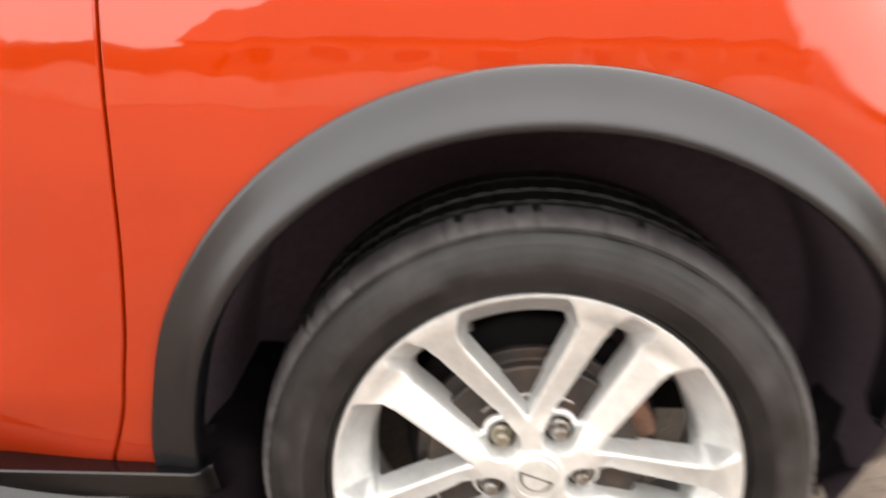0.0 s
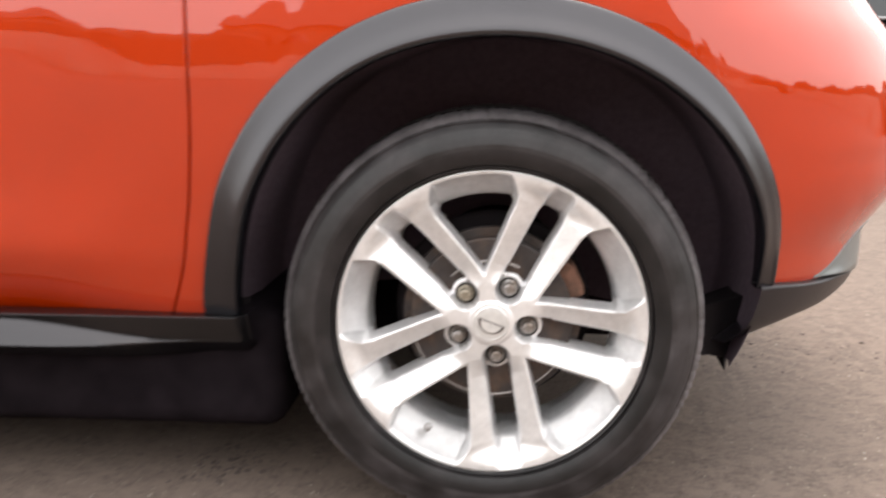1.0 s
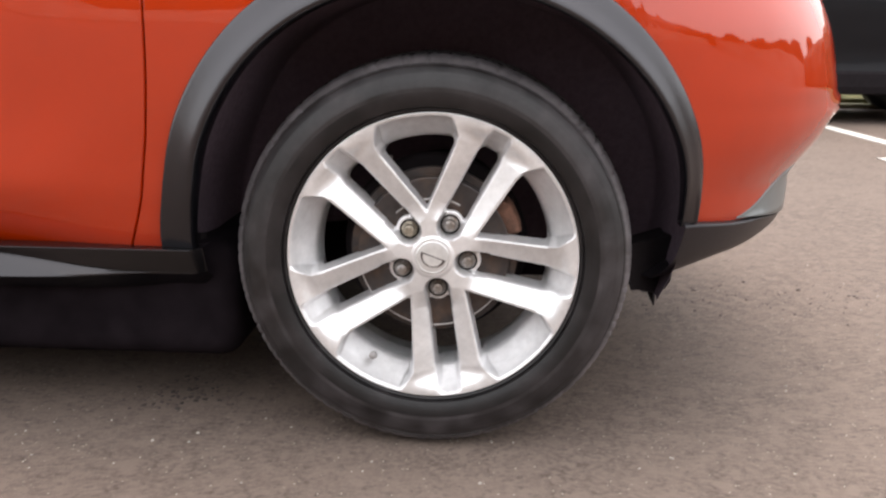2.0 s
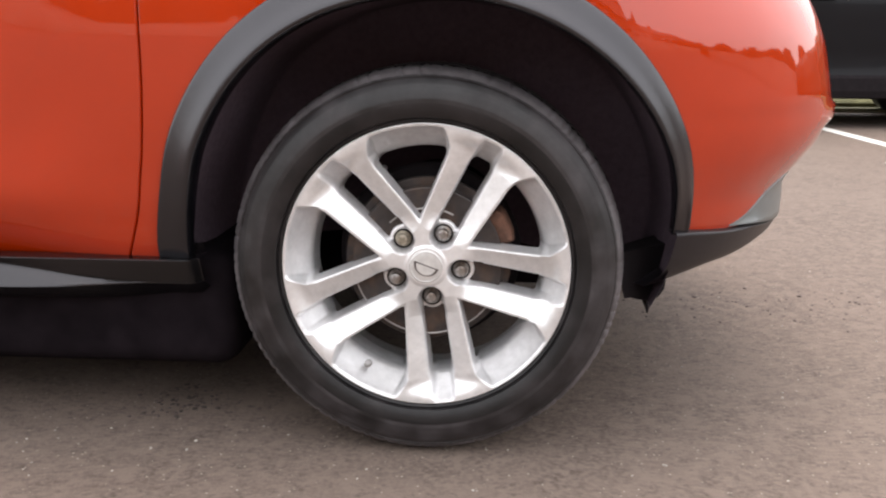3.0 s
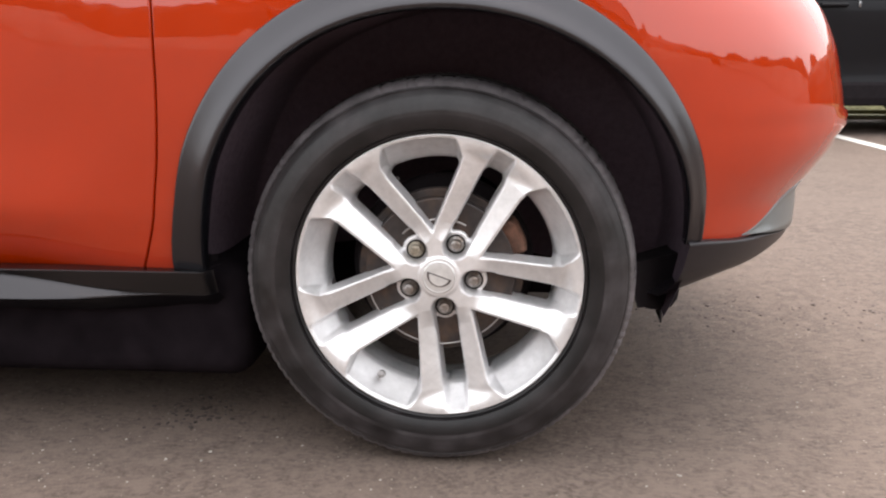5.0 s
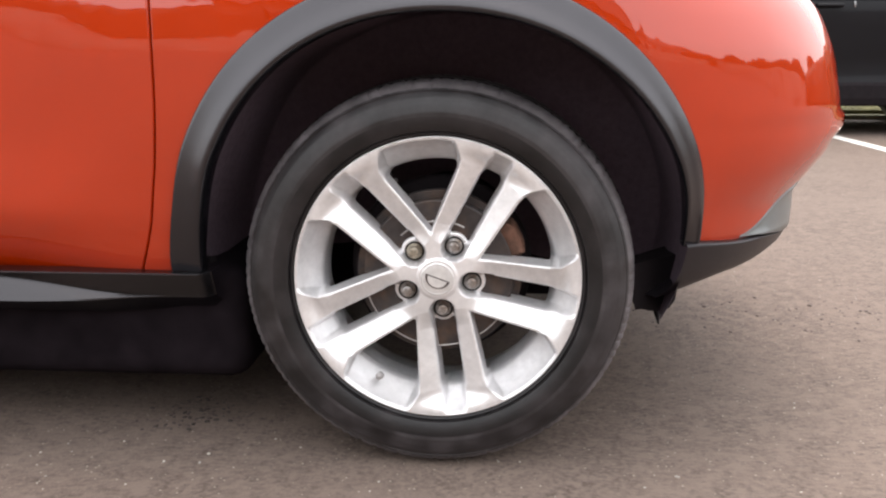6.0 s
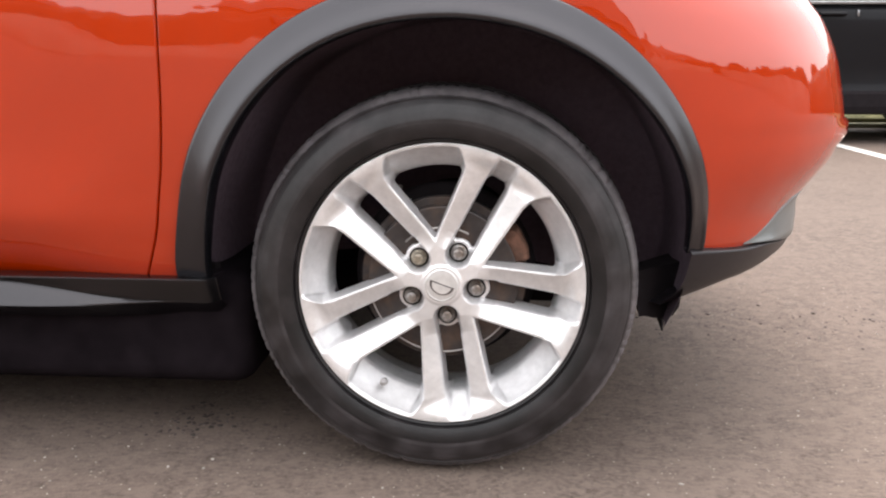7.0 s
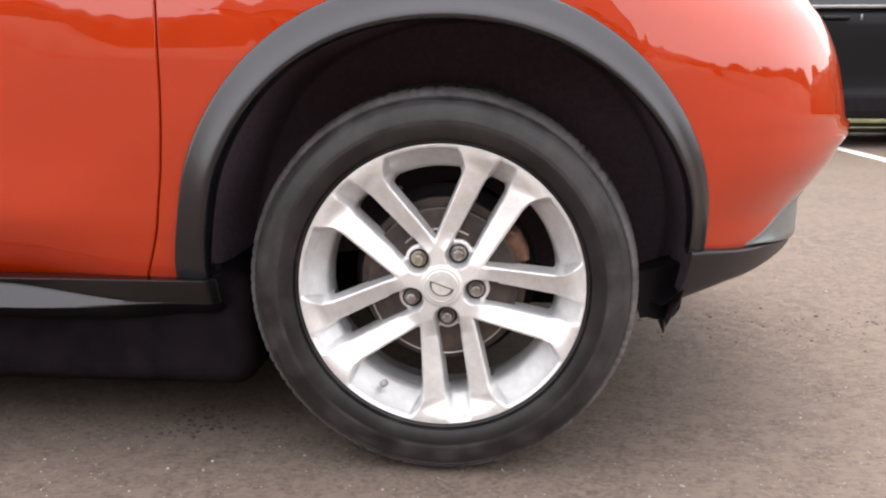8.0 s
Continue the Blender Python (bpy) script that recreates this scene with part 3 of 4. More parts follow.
def tyre_mesh():
    prof = [(0.2350, 0.014), (0.2354, 0.004), (0.2368, -0.0003), (0.240, -0.0022), (0.2425, -0.0012), (0.2440, -0.0078), (0.249, -0.0108), (0.256, -0.0132), (0.2625, -0.0145), (0.2670, -0.0148),
            (0.2705, -0.0148), (0.2722, -0.0150), (0.2745, -0.0148), (0.2775, -0.0139), (0.2830, -0.0127), (0.2890, -0.0106), (0.2920, -0.0092), (0.2940, -0.0087), (0.2962, -0.0077), (0.2990, -0.0058), (0.3030, -0.0031), (0.3046, -0.0019), (0.3055, -0.0007),
            (0.3066, -0.0010), (0.3100, 0.0016), (0.3140, 0.0050), (0.3172, 0.0090), (0.3196, 0.0145), (0.3212, 0.0225), (0.3232, 0.0360), (0.3240, 0.042), (0.3205, 0.045), (0.3205, 0.050), (0.3250, 0.053), (0.3262, 0.080), (0.3225, 0.083), (0.3225, 0.092), (0.3268, 0.094),
            (0.3268, 0.13), (0.3225, 0.132), (0.3225, 0.142), (0.3262, 0.144), (0.3250, 0.178), (0.322, 0.193), (0.316, 0.208), (0.295, 0.221), (0.265, 0.222), (0.235, 0.205)]
    n = 432
    verts = []
    cuts, j = {}, 0
    spacing = random.Random(7)
    while j < n - 2:
        cuts[j] = spacing.uniform(0.3, 1.0)
        j += spacing.choice((3, 3, 4, 4, 5, 6))
    for r, y in prof:
        for j in range(n):
            a = 2 * math.pi * j / n
            rr, yy = r, y
            if 0.3075 < r and y < 0.043:         # shoulder blocks
                g = cuts.get(j, 0.0)
                rr -= 0.0024 * g * min((r - 0.3060) / 0.008, 1)
                yy += 0.0020 * g * min((r - 0.3060) / 0.006, 1)
            elif 0.043 < y < 0.2 and r > 0.3225 and j % 6 == 0:
                rr -= 0.002
            x, z = rr * math.cos(a), rr * math.sin(a)
            low = -HUB + 0.0004
            if z < low + 0.03:
                t = (low + 0.03 - z) / 0.04
                yy += -0.004 * max(t, 0) if y < 0.1 else 0.004 * max(t, 0)
                z = max(z, low)
            verts.append((x, yy, z))
    return verts, grid_faces(len(prof), n, True)


def spoke_field(X, Z):
    """Signed distance (negative inside the metal), and the height of the wheel's face behind its rim plane."""
    r = np.hypot(X, Z)
    ang = np.degrees(np.arctan2(Z, X)) - PHASE
    loc = np.radians((ang + 36) % 72 - 36)          # angle from the nearest pair's axis
    u, w = r * np.cos(loc), np.abs(r * np.sin(loc))   # along the pair, and away from its axis

    def smin(a, b, k):
        h = np.clip(0.5 + 0.5 * (b - a) / k, 0, 1)
        return b * (1 - h) + a * h - k * h * (1 - h)

    along = np.clip((u - 0.06) / 0.16, 0, 1)
    w_in = 0.0178 + 0.0030 * along
    w_out = 0.0452 + 0.0145 * along
    foot = np.clip(u - 0.190, 0, 1)
    w_out = w_out + 0.9 * foot * foot / (foot + 0.004)
    centre, half = (w_in + w_out) / 2, (w_out - w_in) / 2
    spoke = np.maximum(w_in - w, (w - w_out) * 0.85)
    spoke = np.maximum(spoke, 0.045 - u)
    hub = r - 0.066
    boss = np.hypot(u - NUT_R, w) - 0.0225
    d = spoke
    d = smin(d, np.maximum(hub, boss * 0 + hub), 0.008)
    d = smin(d, boss, 0.006)
    bars = d
    dish = 0.1945 - r
    d = smin(d, dish, 0.013)
    # heights: crest along the window side, sloping down into the slot
    across = np.clip((centre + half - w) / (2 * half), 0, 1)
    t = np.clip((u - 0.07) / 0.13, 0, 1)
    y = 0.0015 + 0.0125 * np.clip((0.20 - r) / 0.12, 0, 1)
    slope = 0.016 * across * np.clip((u - 0.055) / 0.03, 0, 1) * np.clip((0.233 - r) / 0.022, 0, 1)
    y = y + slope
    lip = np.clip((r - 0.198) / 0.033, 0, 1)
    lip = lip * lip * (3 - 2 * lip)
    y = y * (1 - lip) - 0.0018 * lip
    # between the spokes the rim falls away into a shallow dish
    fall = np.clip((0.2300 - r) / 0.040, 0, 1)
    bowl = 0.0005 + 0.056 * fall ** 0.85
    k = np.clip((bars + 0.0005) / 0.0095, 0, 1)
    k = k * k * (3 - 2 * k)
    y = y * (1 - k) + np.maximum(bowl, y) * k
    # nut pockets, open towards the slot
    pocket = np.minimum(np.hypot(u - NUT_R, w) - 0.0162, np.maximum(np.abs(w) - 0.0160, np.abs(u - 0.072) - 0.0155))
    k = np.clip((0.0062 - pocket) / 0.0075, 0, 1)
    k = k * k * (3 - 2 * k)
    y = y * (1 - k) + 0.0415 * k
    # boss round the cap
    b = np.clip(0.5 - (r - 0.0335) / 0.004, 0, 1)
    y = y - 0.0025 * b
    # rounded edges
    e = np.clip((d + 0.0035) / 0.0035, 0, 1)
    y = y + 0.0035 * e * e
    return d, y


def alloy_face():
    h = 0.0018
    m = int(0.2335 / h) + 1
    ax = np.arange(-m, m + 1) * h
    X, Z = np.meshgrid(ax, ax)
    R0 = np.hypot(X, Z)

    def border(X, Z):
        d, _ = spoke_field(X, Z)
        return np.maximum(d, np.hypot(X, Z) - 0.2325)
    D = border(X, Z)
    inside = D < 0
    n = len(ax)
    keep = inside[:-1, :-1].astype(int) + inside[1:, :-1] + inside[:-1, 1:] + inside[1:, 1:] >= 1
    # pull outside corners of kept cells onto the border
    for _ in range(4):
        D = border(X, Z)
        e = 1e-4
        gx = (border(X + e, Z) - border(X - e, Z)) / (2 * e)
        gz = (border(X, Z + e) - border(X, Z - e)) / (2 * e)
        gg = np.maximum(gx * gx + gz * gz, 0.2)
        move = (D > 0) & (D < 0.006)
        X = np.where(move, X - D * gx / gg, X)
        Z = np.where(move, Z - D * gz / gg, Z)
    D, Y = spoke_field(X, Z)
    faces = []
    for i in range(n - 1):
        for j in range(n - 1):
            if keep[i, j]:
                faces.append((i * n + j, i * n + j + 1, (i + 1) * n + j + 1, (i + 1) * n + j))
    used = sorted({k for q in faces for k in q})
    at = {k: i for i, k in enumerate(used)}
    X, Y, Z = X.ravel(), Y.ravel(), Z.ravel()
    verts = [(X[k], Y[k], Z[k]) for k in used]
    faces = [tuple(at[k] for k in q) for q in faces]
    # side walls down to the back of the casting
    count = {}
    for q in faces:
        for a, b in zip(q, q[1:] + q[:1]):
            count[(min(a, b), max(a, b))] = count.get((min(a, b), max(a, b)), 0) + 1
    rim_edges = [(a, b) for q in faces for a, b in zip(q, q[1:] + q[:1]) if count[(min(a, b), max(a, b))] == 1]
    top = {}
    for a, b in rim_edges:
        for k in (a, b):
            if k not in top:
                x, y, z = verts[k]
                ids = [k]
                for depth, grow in ((0.004, 0.0004), (0.040, 0.003)):
                    e = 1e-4
                    gx = float(border(np.array(x + e), np.array(z)) - border(np.array(x - e), np.array(z)))
                    gz = float(border(np.array(x), np.array(z + e)) - border(np.array(x), np.array(z - e)))
                    g = math.hypot(gx, gz) or 1
                    ids.append(len(verts))
                    verts.append((x + gx / g * grow, max(y, 0.006) + depth, z + gz / g * grow))
                top[k] = ids
    for a, b in rim_edges:
        ta, tb = top[a], top[b]
        for i in range(2):
            faces.append((tb[i], ta[i], ta[i + 1], tb[i + 1]))
    return verts, faces


def alloy_barrel():
    prof = [(0.2330, 0.012), (RIM, 0.006), (RIM, 0.001), (0.2350, -0.0008), (0.2338, -0.0014), (0.2322, -0.0006), (0.2310, 0.0015), (0.2300, 0.008), (0.2240, 0.030), (0.2080, 0.050), (0.1950, 0.064),
            (0.1930, 0.068), (0.1935, 0.072), (0.1950, 0.078), (0.2035, 0.11), (0.2040, 0.15), (0.2150, 0.19), (0.2330, 0.20), (0.2330, 0.21)]
    return lathe(prof, 160)


def hex_nut():
    bm = bmesh.new()
    n = 24
    rings = []
    for r, y in ((0.0135, 0.0335), (0.0135, 0.0300), (0.0122, 0.0285), (0.0108, 0.0275), (0.0104, 0.0200), (0.0086, 0.0165), (0.0064, 0.0150), (0.0058, 0.0150), (0.0, 0.0143)):
        ring = []
        for j in range(n):
            a = 2 * math.pi * j / n
            s = (1 - 0.07 * (1 - math.cos(6 * a)) / 2) if 0.0095 <= r <= 0.0115 else 1
            ring.append(bm.verts.new((r * s * math.cos(a), y - 0.001, r * s * math.sin(a))))
        rings.append(ring)
    for a, b in zip(rings, rings[1:]):
        for j in range(n):
            k = (j + 1) % n
            bm.faces.new((a[j], a[k], b[k], b[j]))
    bmesh.ops.remove_doubles(bm, verts=bm.verts, dist=1e-5)
    return bm


def wheel_at(m):
    """An alloy wheel: casting with five pairs of spokes, barrel, tyre, nuts, cap and valve."""
    v, f = alloy_face()
    wheel = mesh_part("wheel", v, f, M_ALLOY, car, "silver alloy wheel with five pairs of spokes")
    sharp(wheel, 40)
    wheel.matrix_basis = m
    v, f = alloy_barrel()
    mesh_part("rim_barrel", v, f, M_ALLOY, wheel)
    v, f = tyre_mesh()
    tyre = sharp(mesh_part("tyre", v, f, M_RUBBER, wheel, "dusty black road tyre"), 38)
    tyre.data.materials.append(M_LIT_SHOULDER)
    tyre.data.materials.append(M_DUSTY)
    for p in tyre.data.polygons:
        far = math.hypot(p.center.x, p.center.z)
        # dusty outer sidewall, then the shoulder with its light painted in
        if p.center.y < 0.03 and far > 0.2665:
            p.material_index = 2 if far < 0.3085 else 1
    nut = None
    for i in range(5):
        a = radians(PHASE + 72 * i)
        spot = (NUT_R * math.cos(a), 0.0075, NUT_R * math.sin(a))
        # dark disc and ring at the bottom of the nut pocket
        sv, sf = lathe([(0.0, 0.0335), (0.0158, 0.0335), (0.0162, 0.0300), (0.0152, 0.0290), (0.0148, 0.0325)], 32)
        mesh_part("nut_seat", sv, sf, M_POCKET, wheel, "dark ring round the wheel nut", at=spot)
        if nut is None:
            nut = part("wheel_nut", hex_nut(), M_NUT, wheel, "dull steel wheel nut", at=spot)
            sharp(nut, 30)
        else:
            o = new("wheel_nut", nut.data)
            o.parent, o.location = wheel, spot
            o.rotation_euler = (0, 0.4 * i, 0)
            tagged(o, "dull steel wheel nut")
            if i == 3:
                o.data = nut.data.copy()
                o.data.materials[0] = M_NUT_TAN
                tagged(o, "rust-tinged tan wheel nut")
    v, f = lathe([(0.0285, 0.018), (0.0285, 0.0125), (0.0272, 0.0105), (0.0245, 0.0095), (0.0180, 0.0085), (0.0, 0.0080)], 48)
    mesh_part("centre_cap", v, f, M_CAP, wheel, "round silver centre cap with a worn emblem")
    # worn emblem: a bright half-moon in a dark border
    for name, s, y, mat, label in (("emblem_border", 1.0, 0.0072, M_EMBLEM, "dark worn border of the emblem"), ("emblem", 0.80, 0.0064, M_CAP, "bright worn emblem plate")):
        bm = bmesh.new()
        pts = [(0.0205 * s * math.cos(radians(a)), 0.0185 * s * math.sin(radians(a)) + 0.0035 - (1 - s) * 0.009) for a in range(180, 361, 10)]
        top = [bm.verts.new((x, y, z)) for x, z in pts]
        low = [bm.verts.new((x * 1.04, 0.0094, z * 1.04)) for x, z in pts]
        bm.faces.new(top)
        for i in range(len(pts)):
            k = (i + 1) % len(pts)
            bm.faces.new((top[i], low[i], low[k], top[k]))
        bmesh.ops.rotate(bm, verts=bm.verts, cent=(0, 0, 0), matrix=Matrix.Rotation(radians(20), 3, 'Y'))
        part(name, bm, mat, wheel, label, smooth=False)
    v, f = lathe([(0.0262, 0.0105), (0.0258, 0.0088), (0.0246, 0.0086), (0.0240, 0.0102)], 48)
    mesh_part("cap_ring", v, f, M_CAP, wheel, "raised ring round the cap")
    # valve
    bm = bmesh.new()
    bmesh.ops.create_cone(bm, cap_ends=True, segments=16, radius1=0.0066, radius2=0.0060, depth=0.018)
    bmesh.ops.bevel(bm, geom=[e for e in bm.edges if e.calc_face_angle(0) > 1], offset=0.0012, segments=2, affect='EDGES')
    o = part("valve", bm, M_VALVE, wheel, "short grey valve with a plastic cap")
    o.matrix_basis = pose(-0.0985, 0.016, -0.172, 75, 0, 0)
    return wheel


wheel = wheel_at(pose(0, 0, HUB))
for m in (pose(-WHEELBASE, 0, HUB), pose(0, 2 * MID, HUB, 0, 0, 180), pose(-WHEELBASE, 2 * MID, HUB, 0, 0, 180)):
    copy_thing(wheel, m)

# brake behind the wheel
v, f = lathe([(0.0, 0.0475), (0.1235, 0.0475), (0.1260, 0.049), (0.1265, 0.064), (0.1285, 0.066), (0.139, 0.066), (0.1405, 0.0675), (0.1405, 0.078), (0.120, 0.079)], 96)
disc = sharp(mesh_part("brake_disc", v, f, M_DISC, car, "dull brake disc with a rusty face", at=(0, 0, HUB)), 30)
# brighter steel along the lower part of the disc's edge only
arc = [(r * math.cos(radians(a)), y, r * math.sin(radians(a))) for r, y in ((0.1246, 0.0490), (0.1248, 0.0468), (0.1260, 0.0464), (0.1270, 0.0472), (0.1272, 0.0510)) for a in range(196, 338, 3)]
mesh_part("disc_edge", arc, grid_faces(5, len(arc) // 5), M_DISC_EDGE, disc, "bright lower edge of the disc")
# bright strip that paints in the glints at the top of the bell
arc = [(r * math.cos(radians(a)), y, r * math.sin(radians(a))) for r, y in ((0.0885, 0.0480), (0.0889, 0.0462), (0.0905, 0.0458), (0.0918, 0.0464), (0.0922, 0.0480)) for a in range(62, 136, 3)]
mesh_part("bell_glint", arc, grid_faces(5, len(arc) // 5), M_DISC_EDGE, disc, "bright arc painting a glint on the disc's bell")
v, f = lathe([(0.05, 0.112), (0.150, 0.112), (0.158, 0.118), (0.158, 0.13)], 64)
mesh_part("brake_backplate", v, f, M_FLAP, car, "dark brake backing plate", at=(0, 0, HUB))
bm = bmesh.new()
prof = [(0.112, 15), (0.146, 13), (0.152, 17), (0.152, 33), (0.144, 39), (0.114, 35)]
rings = []
for y, s in ((0.050, 0.95), (0.055, 1.0), (0.110, 1.0)):
    rings.append([bm.verts.new((r * s * math.cos(radians(a)), y, r * s * math.sin(radians(a)))) for r, a in prof])
bm.faces.new(rings[0])
for a, b in zip(rings, rings[1:]):
    for j in range(len(prof)):
        k = (j + 1) % len(prof)
        bm.faces.new((a[j], a[k], b[k], b[j]))
bmesh.ops.bevel(bm, geom=bm.edges[:], offset=0.004, segments=2, affect='EDGES')
part("brake_caliper", bm, M_RUST, car, "rusty brown brake caliper", at=(0, 0, HUB))
bm = bmesh.new()
bmesh.ops.create_cone(bm, cap_ends=True, segments=6, radius1=0.0052, radius2=0.0042, depth=0.014, matrix=Matrix.Rotation(radians(90), 4, 'X'))
bmesh.ops.bevel(bm, geom=bm.edges[:], offset=0.0008, segments=1, affect='EDGES')
part("backplate_bolt", bm, M_DISC_EDGE, car, "small bright bolt head on the backing plate", smooth=False, at=(-0.079, 0.106, HUB + 0.148))


# ---- dark car parked beyond ----
def dark_suv(x0, y0):
    """A dark crossover seen side on: sculpted flank, sill cladding, belt strip, handles, glass, roof and wheels."""
    suv = new("parked_suv")
    tagged(suv, "blue-black crossover parked beside the bay line, chrome belt strip", "car")
    suv.location = (x0, y0, 0)
    length, width = 4.5, 1.82
    zs = (0.26, 0.30, 0.36, 0.42, 0.50, 0.62, 0.74, 0.86, 0.96, 1.03, 1.09)
    ins = (0.06, 0.02, 0.0, 0.012, 0.035, 0.020, 0.012, 0.004, 0.0, 0.008, 0.03)
    rings = []
    for z, d in zip(zs, ins):
        ring = []
        for cx, cy, a0 in ((length - 0.5, width - 0.45, 0), (0.5, width - 0.45, 90), (0.5, 0.45, 180), (length - 0.5, 0.45, 270)):
            for k in range(9):
                a = radians(a0 + k * 90 / 8)
                ring.append((cx + (0.5 - d) * math.cos(a), cy + (0.45 - d) * math.sin(a), z))
        rings.append(ring)
    n = len(rings[0])
    pts = [p for r in rings for p in r]
    faces = grid_faces(len(rings), n, True) + [tuple((len(rings) - 1) * n + k for k in range(n)), tuple(reversed(range(n)))]
    mesh_part("body", pts, faces, M_BLACKCAR, suv, "blue-black painted body")
    rings = []
    for z, d in ((0.236, 0.04), (0.248, 0.006), (0.30, -0.008), (0.40, -0.006), (0.425, 0.01)):
        rings.append([(x, y, z) for x, y in ((0.95, d), (3.6, d), (3.6, 0.2), (0.95, 0.2))])
    mesh_part("sill_cladding", [p for r in rings for p in r], grid_faces(len(rings), 4, True), M_FLAP, suv, "dark sill cladding", smooth=False)
    part("underbody", box_bm(0.3, 0.14, 0.262, 4.2, width - 0.14, 0.34, 0.03), M_LINER, suv, "black underbody")
    part("belt_strip", box_bm(0.9, -0.006, 1.093, 4.0, 0.06, 1.118, 0.005), M_BELT, suv, "bright chrome belt strip")
    rings = []
    for z, a, b, d in ((1.10, 0.55, 4.25, 0.03), (1.30, 0.8, 4.0, 0.12), (1.52, 1.15, 3.75, 0.22)):
        rings.append([(x, y, z) for x, y in ((a, d), (b, d), (b, width - d), (a, width - d))])
    mesh_part("side_glass", [p for r in rings for p in r], grid_faces(3, 4, True), M_GLASS, suv, "dark side glass", smooth=False)
    part("roof", box_bm(1.1, 0.2, 1.515, 3.8, width - 0.2, 1.62, 0.045), M_BLACKCAR, suv)
    for hx in (1.05, 2.08):
        part("door_handle", box_bm(hx, -0.035, 1.005, hx + 0.21, 0.02, 1.035, 0.012), M_BLACKCAR, suv, "body-coloured door handle")
    part("lock_cylinder", box_bm(2.372, -0.006, 1.00, 2.39, 0.02, 1.05, 0.006), M_BELT, suv, "small bright lock cylinder")
    part("door_gap", box_bm(1.92, -0.001, 0.44, 1.926, 0.05, 1.09, 0.001), M_GAP, suv, smooth=False)
    for wx in (0.86, 3.62):
        for wy in (0.0, width - 0.22):
            v, f = lathe([(0.0, 0.02), (0.19, 0.02), (0.22, 0.0), (0.235, 0.005), (0.25, -0.008), (0.30, -0.006), (0.335, 0.03), (0.335, 0.19), (0.30, 0.215), (0.20, 0.20), (0.0, 0.2)], 48)
            mesh_part("wheel", v, f, M_RUBBER, suv, "black wheel of the parked crossover", at=(wx, wy - 0.012, 0.335))
    return suv


suv = dark_suv(0.45, 6.0)

# ---- the rest of the car park and its surroundings ----
# both walls are unseen, added for reflections and to block low sky light
wall = part("backdrop_wall", box_bm(-22, -14.3, 0, 26, -14.0, 1.5, 0.02), M_STUCCO, smooth=False)
tagged(wall, "low pale stuccoed wall added out of view opposite the car", "wall", kind="structure")
end_wall = part("backdrop_wall", box_bm(30.0, -13.99, 0, 30.3, 22, 1.9, 0.02), M_STUCCO, smooth=False)
tagged(end_wall, "pale stuccoed wall added out of view past the car's tail", "wall", kind="structure")


def house_at(m, wide, ridge=8.3, hip=2.5, walls=M_BRICK, label="brick house with white windows and a tiled roof"):
    house = new("house")
    tagged(house, label, "house")
    part("house_wall", box_bm(0, 0, 0, wide, 7, 5.3), walls, house, smooth=False)
    bm = bmesh.new()
    rv = [bm.verts.new(p) for p in ((-0.4, -0.4, 5.2), (wide + 0.4, -0.4, 5.2), (wide + 0.4, 7.4, 5.2), (-0.4, 7.4, 5.2), (2.5, 3.5, ridge), (wide - hip, 3.5, ridge))]
    for q in ((0, 1, 5, 4), (2, 3, 4, 5), (0, 4, 3), (1, 2, 5), (0, 3, 2, 1)):
        bm.faces.new([rv[k] for k in q])
    part("roof", bm, M_ROOF, house, smooth=False)
    for x in (3.4, wide - hip - 1.5):
        chimney = part("chimney", box_bm(x, 3.1, ridge - 0.9, x + 0.9, 3.9, ridge + 0.75, 0.03), M_BRICK, house, "brick chimney stack", smooth=False)
        for dx in (0.25, 0.65):
            v, f = lathe([(0.11, 0.0), (0.10, -0.4), (0.13, -0.42), (0.13, -0.46), (0.08, -0.46)], 12)
            pot = mesh_part("chimney_pot", v, f, M_STUCCO, chimney)
            pot.matrix_basis = pose(x + dx, 3.5, ridge + 0.75, -90, 0, 0)
    k = 0
    while 1.2 + k * 2.6 < wide - 1.5:
        for z in (0.9, 3.0):
            x = 1.2 + k * 2.6
            w = part("window", box_bm(x - 0.06, 6.98, z - 0.06, x + 1.26, 7.06, z + 1.26, 0.02), M_LINE, house, "white painted window", smooth=False)
            part("pane", box_bm(x, 7.05, z, x + 1.2, 7.07, z + 1.2), M_GLASS, w, smooth=False)
        k += 1
    house.matrix_basis = m
    return house


house_at(pose(-44, -33, 0), 22, 8.6)
house_at(pose(-8.8, -33, 0), 25, 11.2, 2.4)
house_at(pose(20.5, -36, 0, 0, 0, 8), 24, 7.4, 14.0, M_STUCCO, "pale stuccoed house with white windows and tiled roof")


# hedges and bushes that close the car park
def hedge_row(x0, x1, y0, tall, rough, label):
    hv = []
    n = int((x1 - x0) / 0.2)
    for i in range(n + 1):
        x = x0 + (x1 - x0) * i / n
        top = tall * (1 + rough * noise.noise(Vector((x * 0.22, y0, 5))) + 0.4 * rough * noise.noise(Vector((x * 1.1, y0, 9))) + 0.18 * rough * noise.noise(Vector((x * 3.7, y0, 2))))
        for k, (dy, u) in enumerate(((0.2, 0), (0, 0.25), (0, 0.6), (0.15, 0.85), (0.7, 1), (1.4, 1), (1.8, 0.85), (1.9, 0.5), (1.9, 0))):
            d = 0.3 * noise.noise(Vector((x * 0.9, y0 + dy, u * 3)))
            hv.append((x, y0 + dy + d, u * top + (d if 0 < k < 8 else 0)))
    hedge = mesh_part("hedge", hv, grid_faces(n + 1, 9), M_HEDGE, smooth=False)
    return tagged(hedge, label, "hedge", kind="structure")


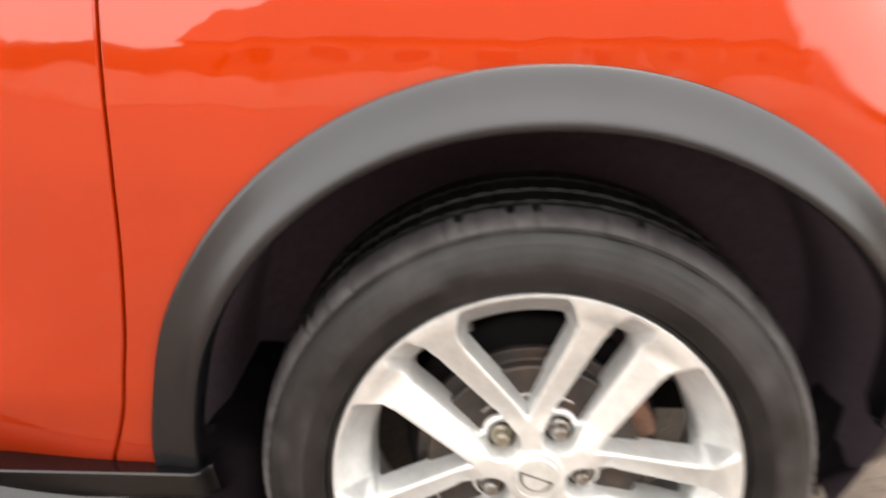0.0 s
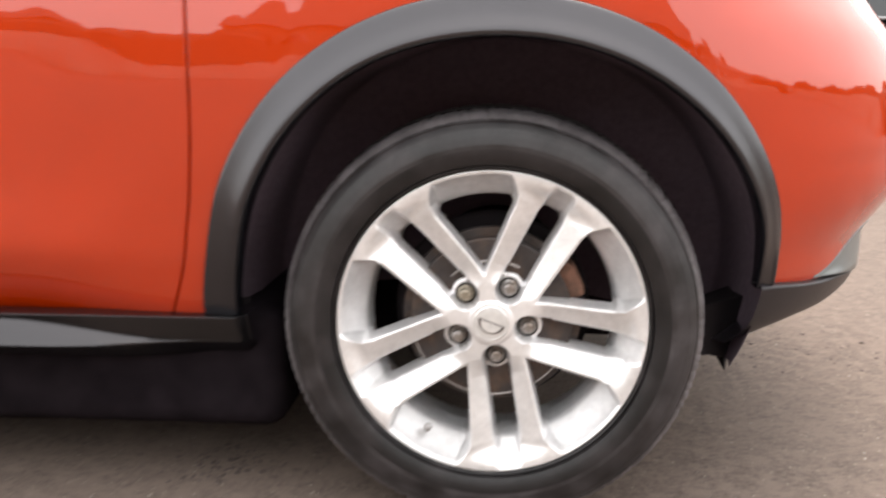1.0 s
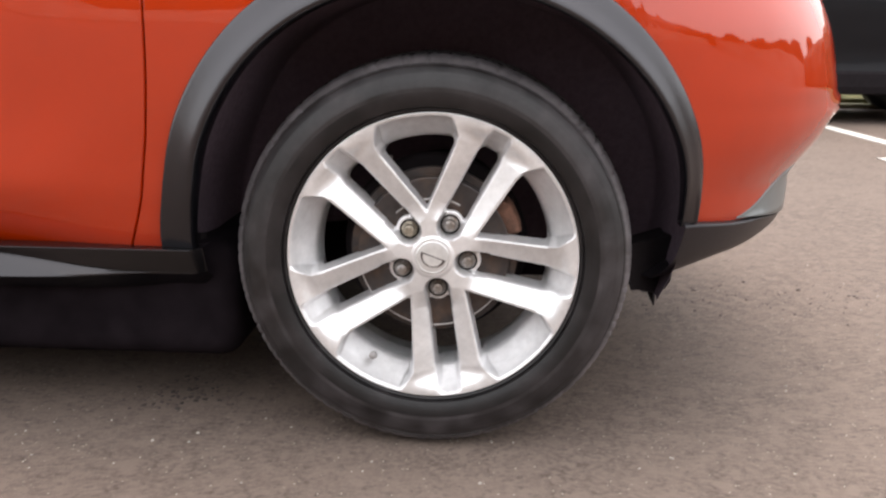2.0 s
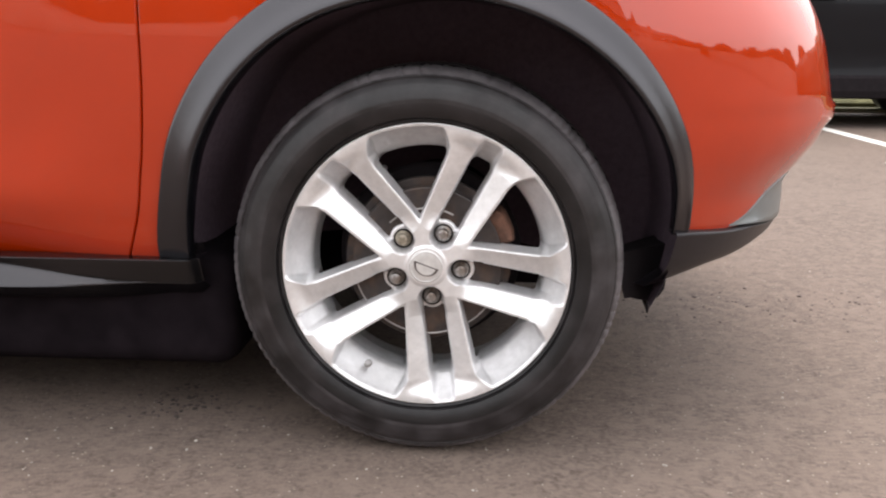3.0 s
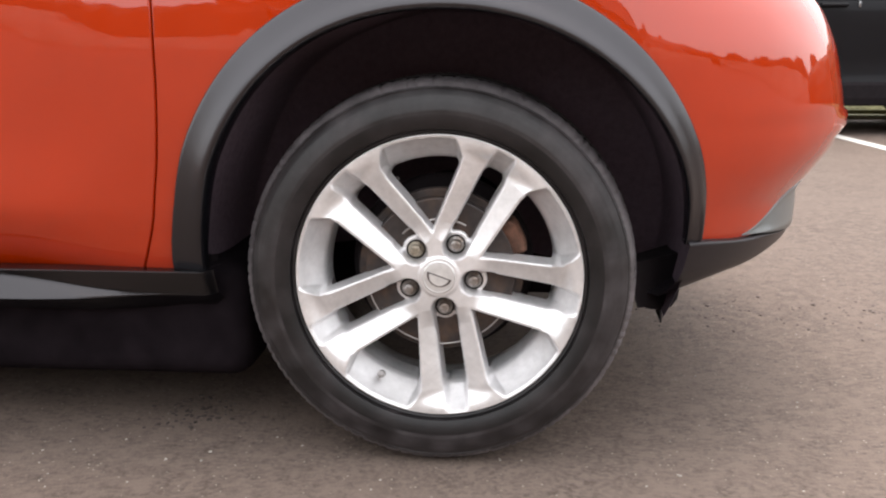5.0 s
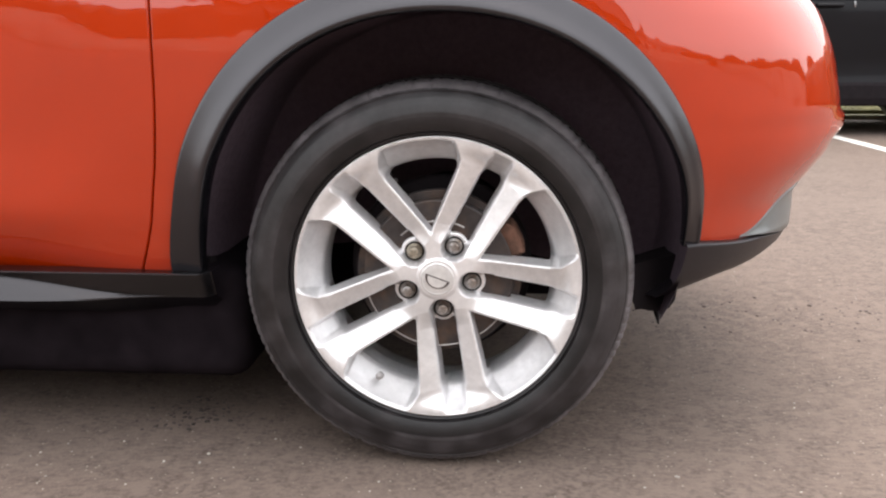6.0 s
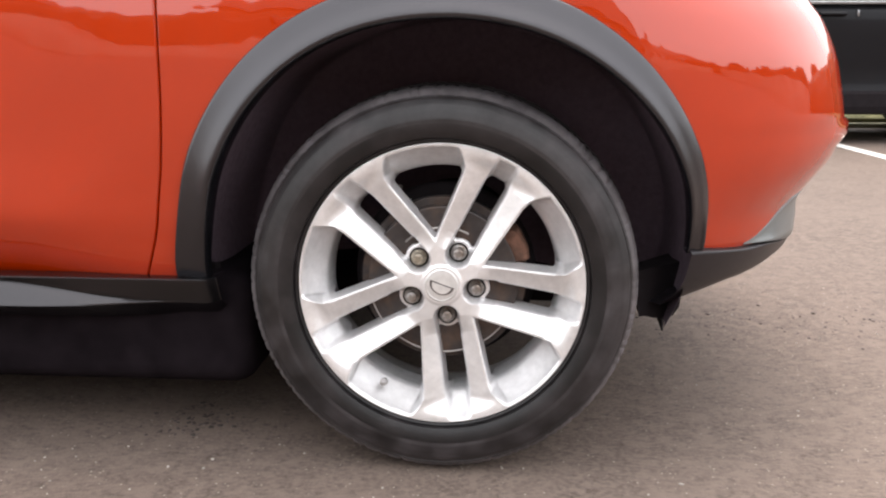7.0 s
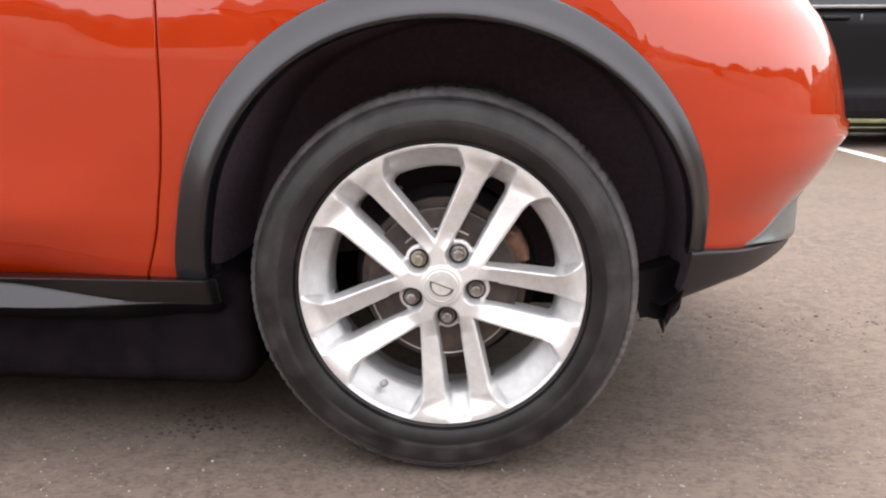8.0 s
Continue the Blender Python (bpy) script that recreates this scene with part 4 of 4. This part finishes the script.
# this first hedge is hidden, added to block the low sky behind the verge
hedge_row(-30, 30, 12.0, 2.5, 0.1, "dense dark green hedge added out of view behind the grass verge")
hedge_row(-23, -7.0, -27.0, 4.3, 0.08, "tall clipped dark green hedge between the houses")
hedge_row(16.6, 19.6, -33.0, 8.8, 0.2, "tall dark green garden trees between the houses")
hedge_row(19.8, 23.4, -31.0, 6.6, 0.3, "uneven dark green garden bushes beside the trees")
far_trees = hedge_row(-30, 27, -1, 3.9, 0.7, "uneven row of dark bushes past the end of the car park")
far_trees.matrix_basis = pose(36.0, 0.0, 0, 0, 0, -90)

# ---- loose grit and litter on the tarmac ----
ico = bmesh.new()
bmesh.ops.create_icosphere(ico, subdivisions=1, radius=1.0)
base_v = [tuple(v.co) for v in ico.verts]
base_f = [tuple(v.index for v in f.verts) for f in ico.faces]
ico.free()


def scatter(name, count, region, sizes, mat, label, category, flat=0.6):
    verts, faces = [], []
    for _ in range(count):
        x, y = region()
        s = random.uniform(*sizes) * random.uniform(0.6, 1.3)
        k = len(verts)
        t = random.uniform(0, 6.28)
        sx, sy, sz = s * random.uniform(0.7, 1.4), s * random.uniform(0.6, 1.2), s * flat * random.uniform(0.6, 1.2)
        for a, b, c in base_v:
            j = 1 + random.uniform(-0.2, 0.2)
            px, py = a * sx * j, b * sy * j
            verts.append((x + px * math.cos(t) - py * math.sin(t), y + px * math.sin(t) + py * math.cos(t), max(c * sz + sz * 0.6, 0)))
        faces += [tuple(k + i for i in f) for f in base_f]
    return tagged(mesh_part(name, verts, faces, mat, smooth=False), label, category, kind="stuff")


def open_ground():
    x = random.uniform(-1.0, 1.6)
    return x, random.uniform(-0.45, 0.12 if x < 0.42 else 1.6)


scatter("loose_grit", 300, open_ground, (0.0009, 0.0030), M_STONE, "pale loose grit scattered on the asphalt", "grit")
scatter("leaf_litter", 130, lambda: (0.45 + 0.9 * random.random(), 0.95 + 0.10 * random.gauss(0, 1)), (0.0016, 0.0048), M_LITTER, "dark crumbs of dead leaf litter on the asphalt", "litter", 0.35)
scatter("leaf_litter", 90, lambda: (-0.48 + 0.045 * random.gauss(0, 1), 0.19 + 0.05 * random.gauss(0, 1)), (0.0018, 0.0055), M_LITTER, "dark crumbs of dirt on the asphalt beside the tyre", "litter", 0.3)
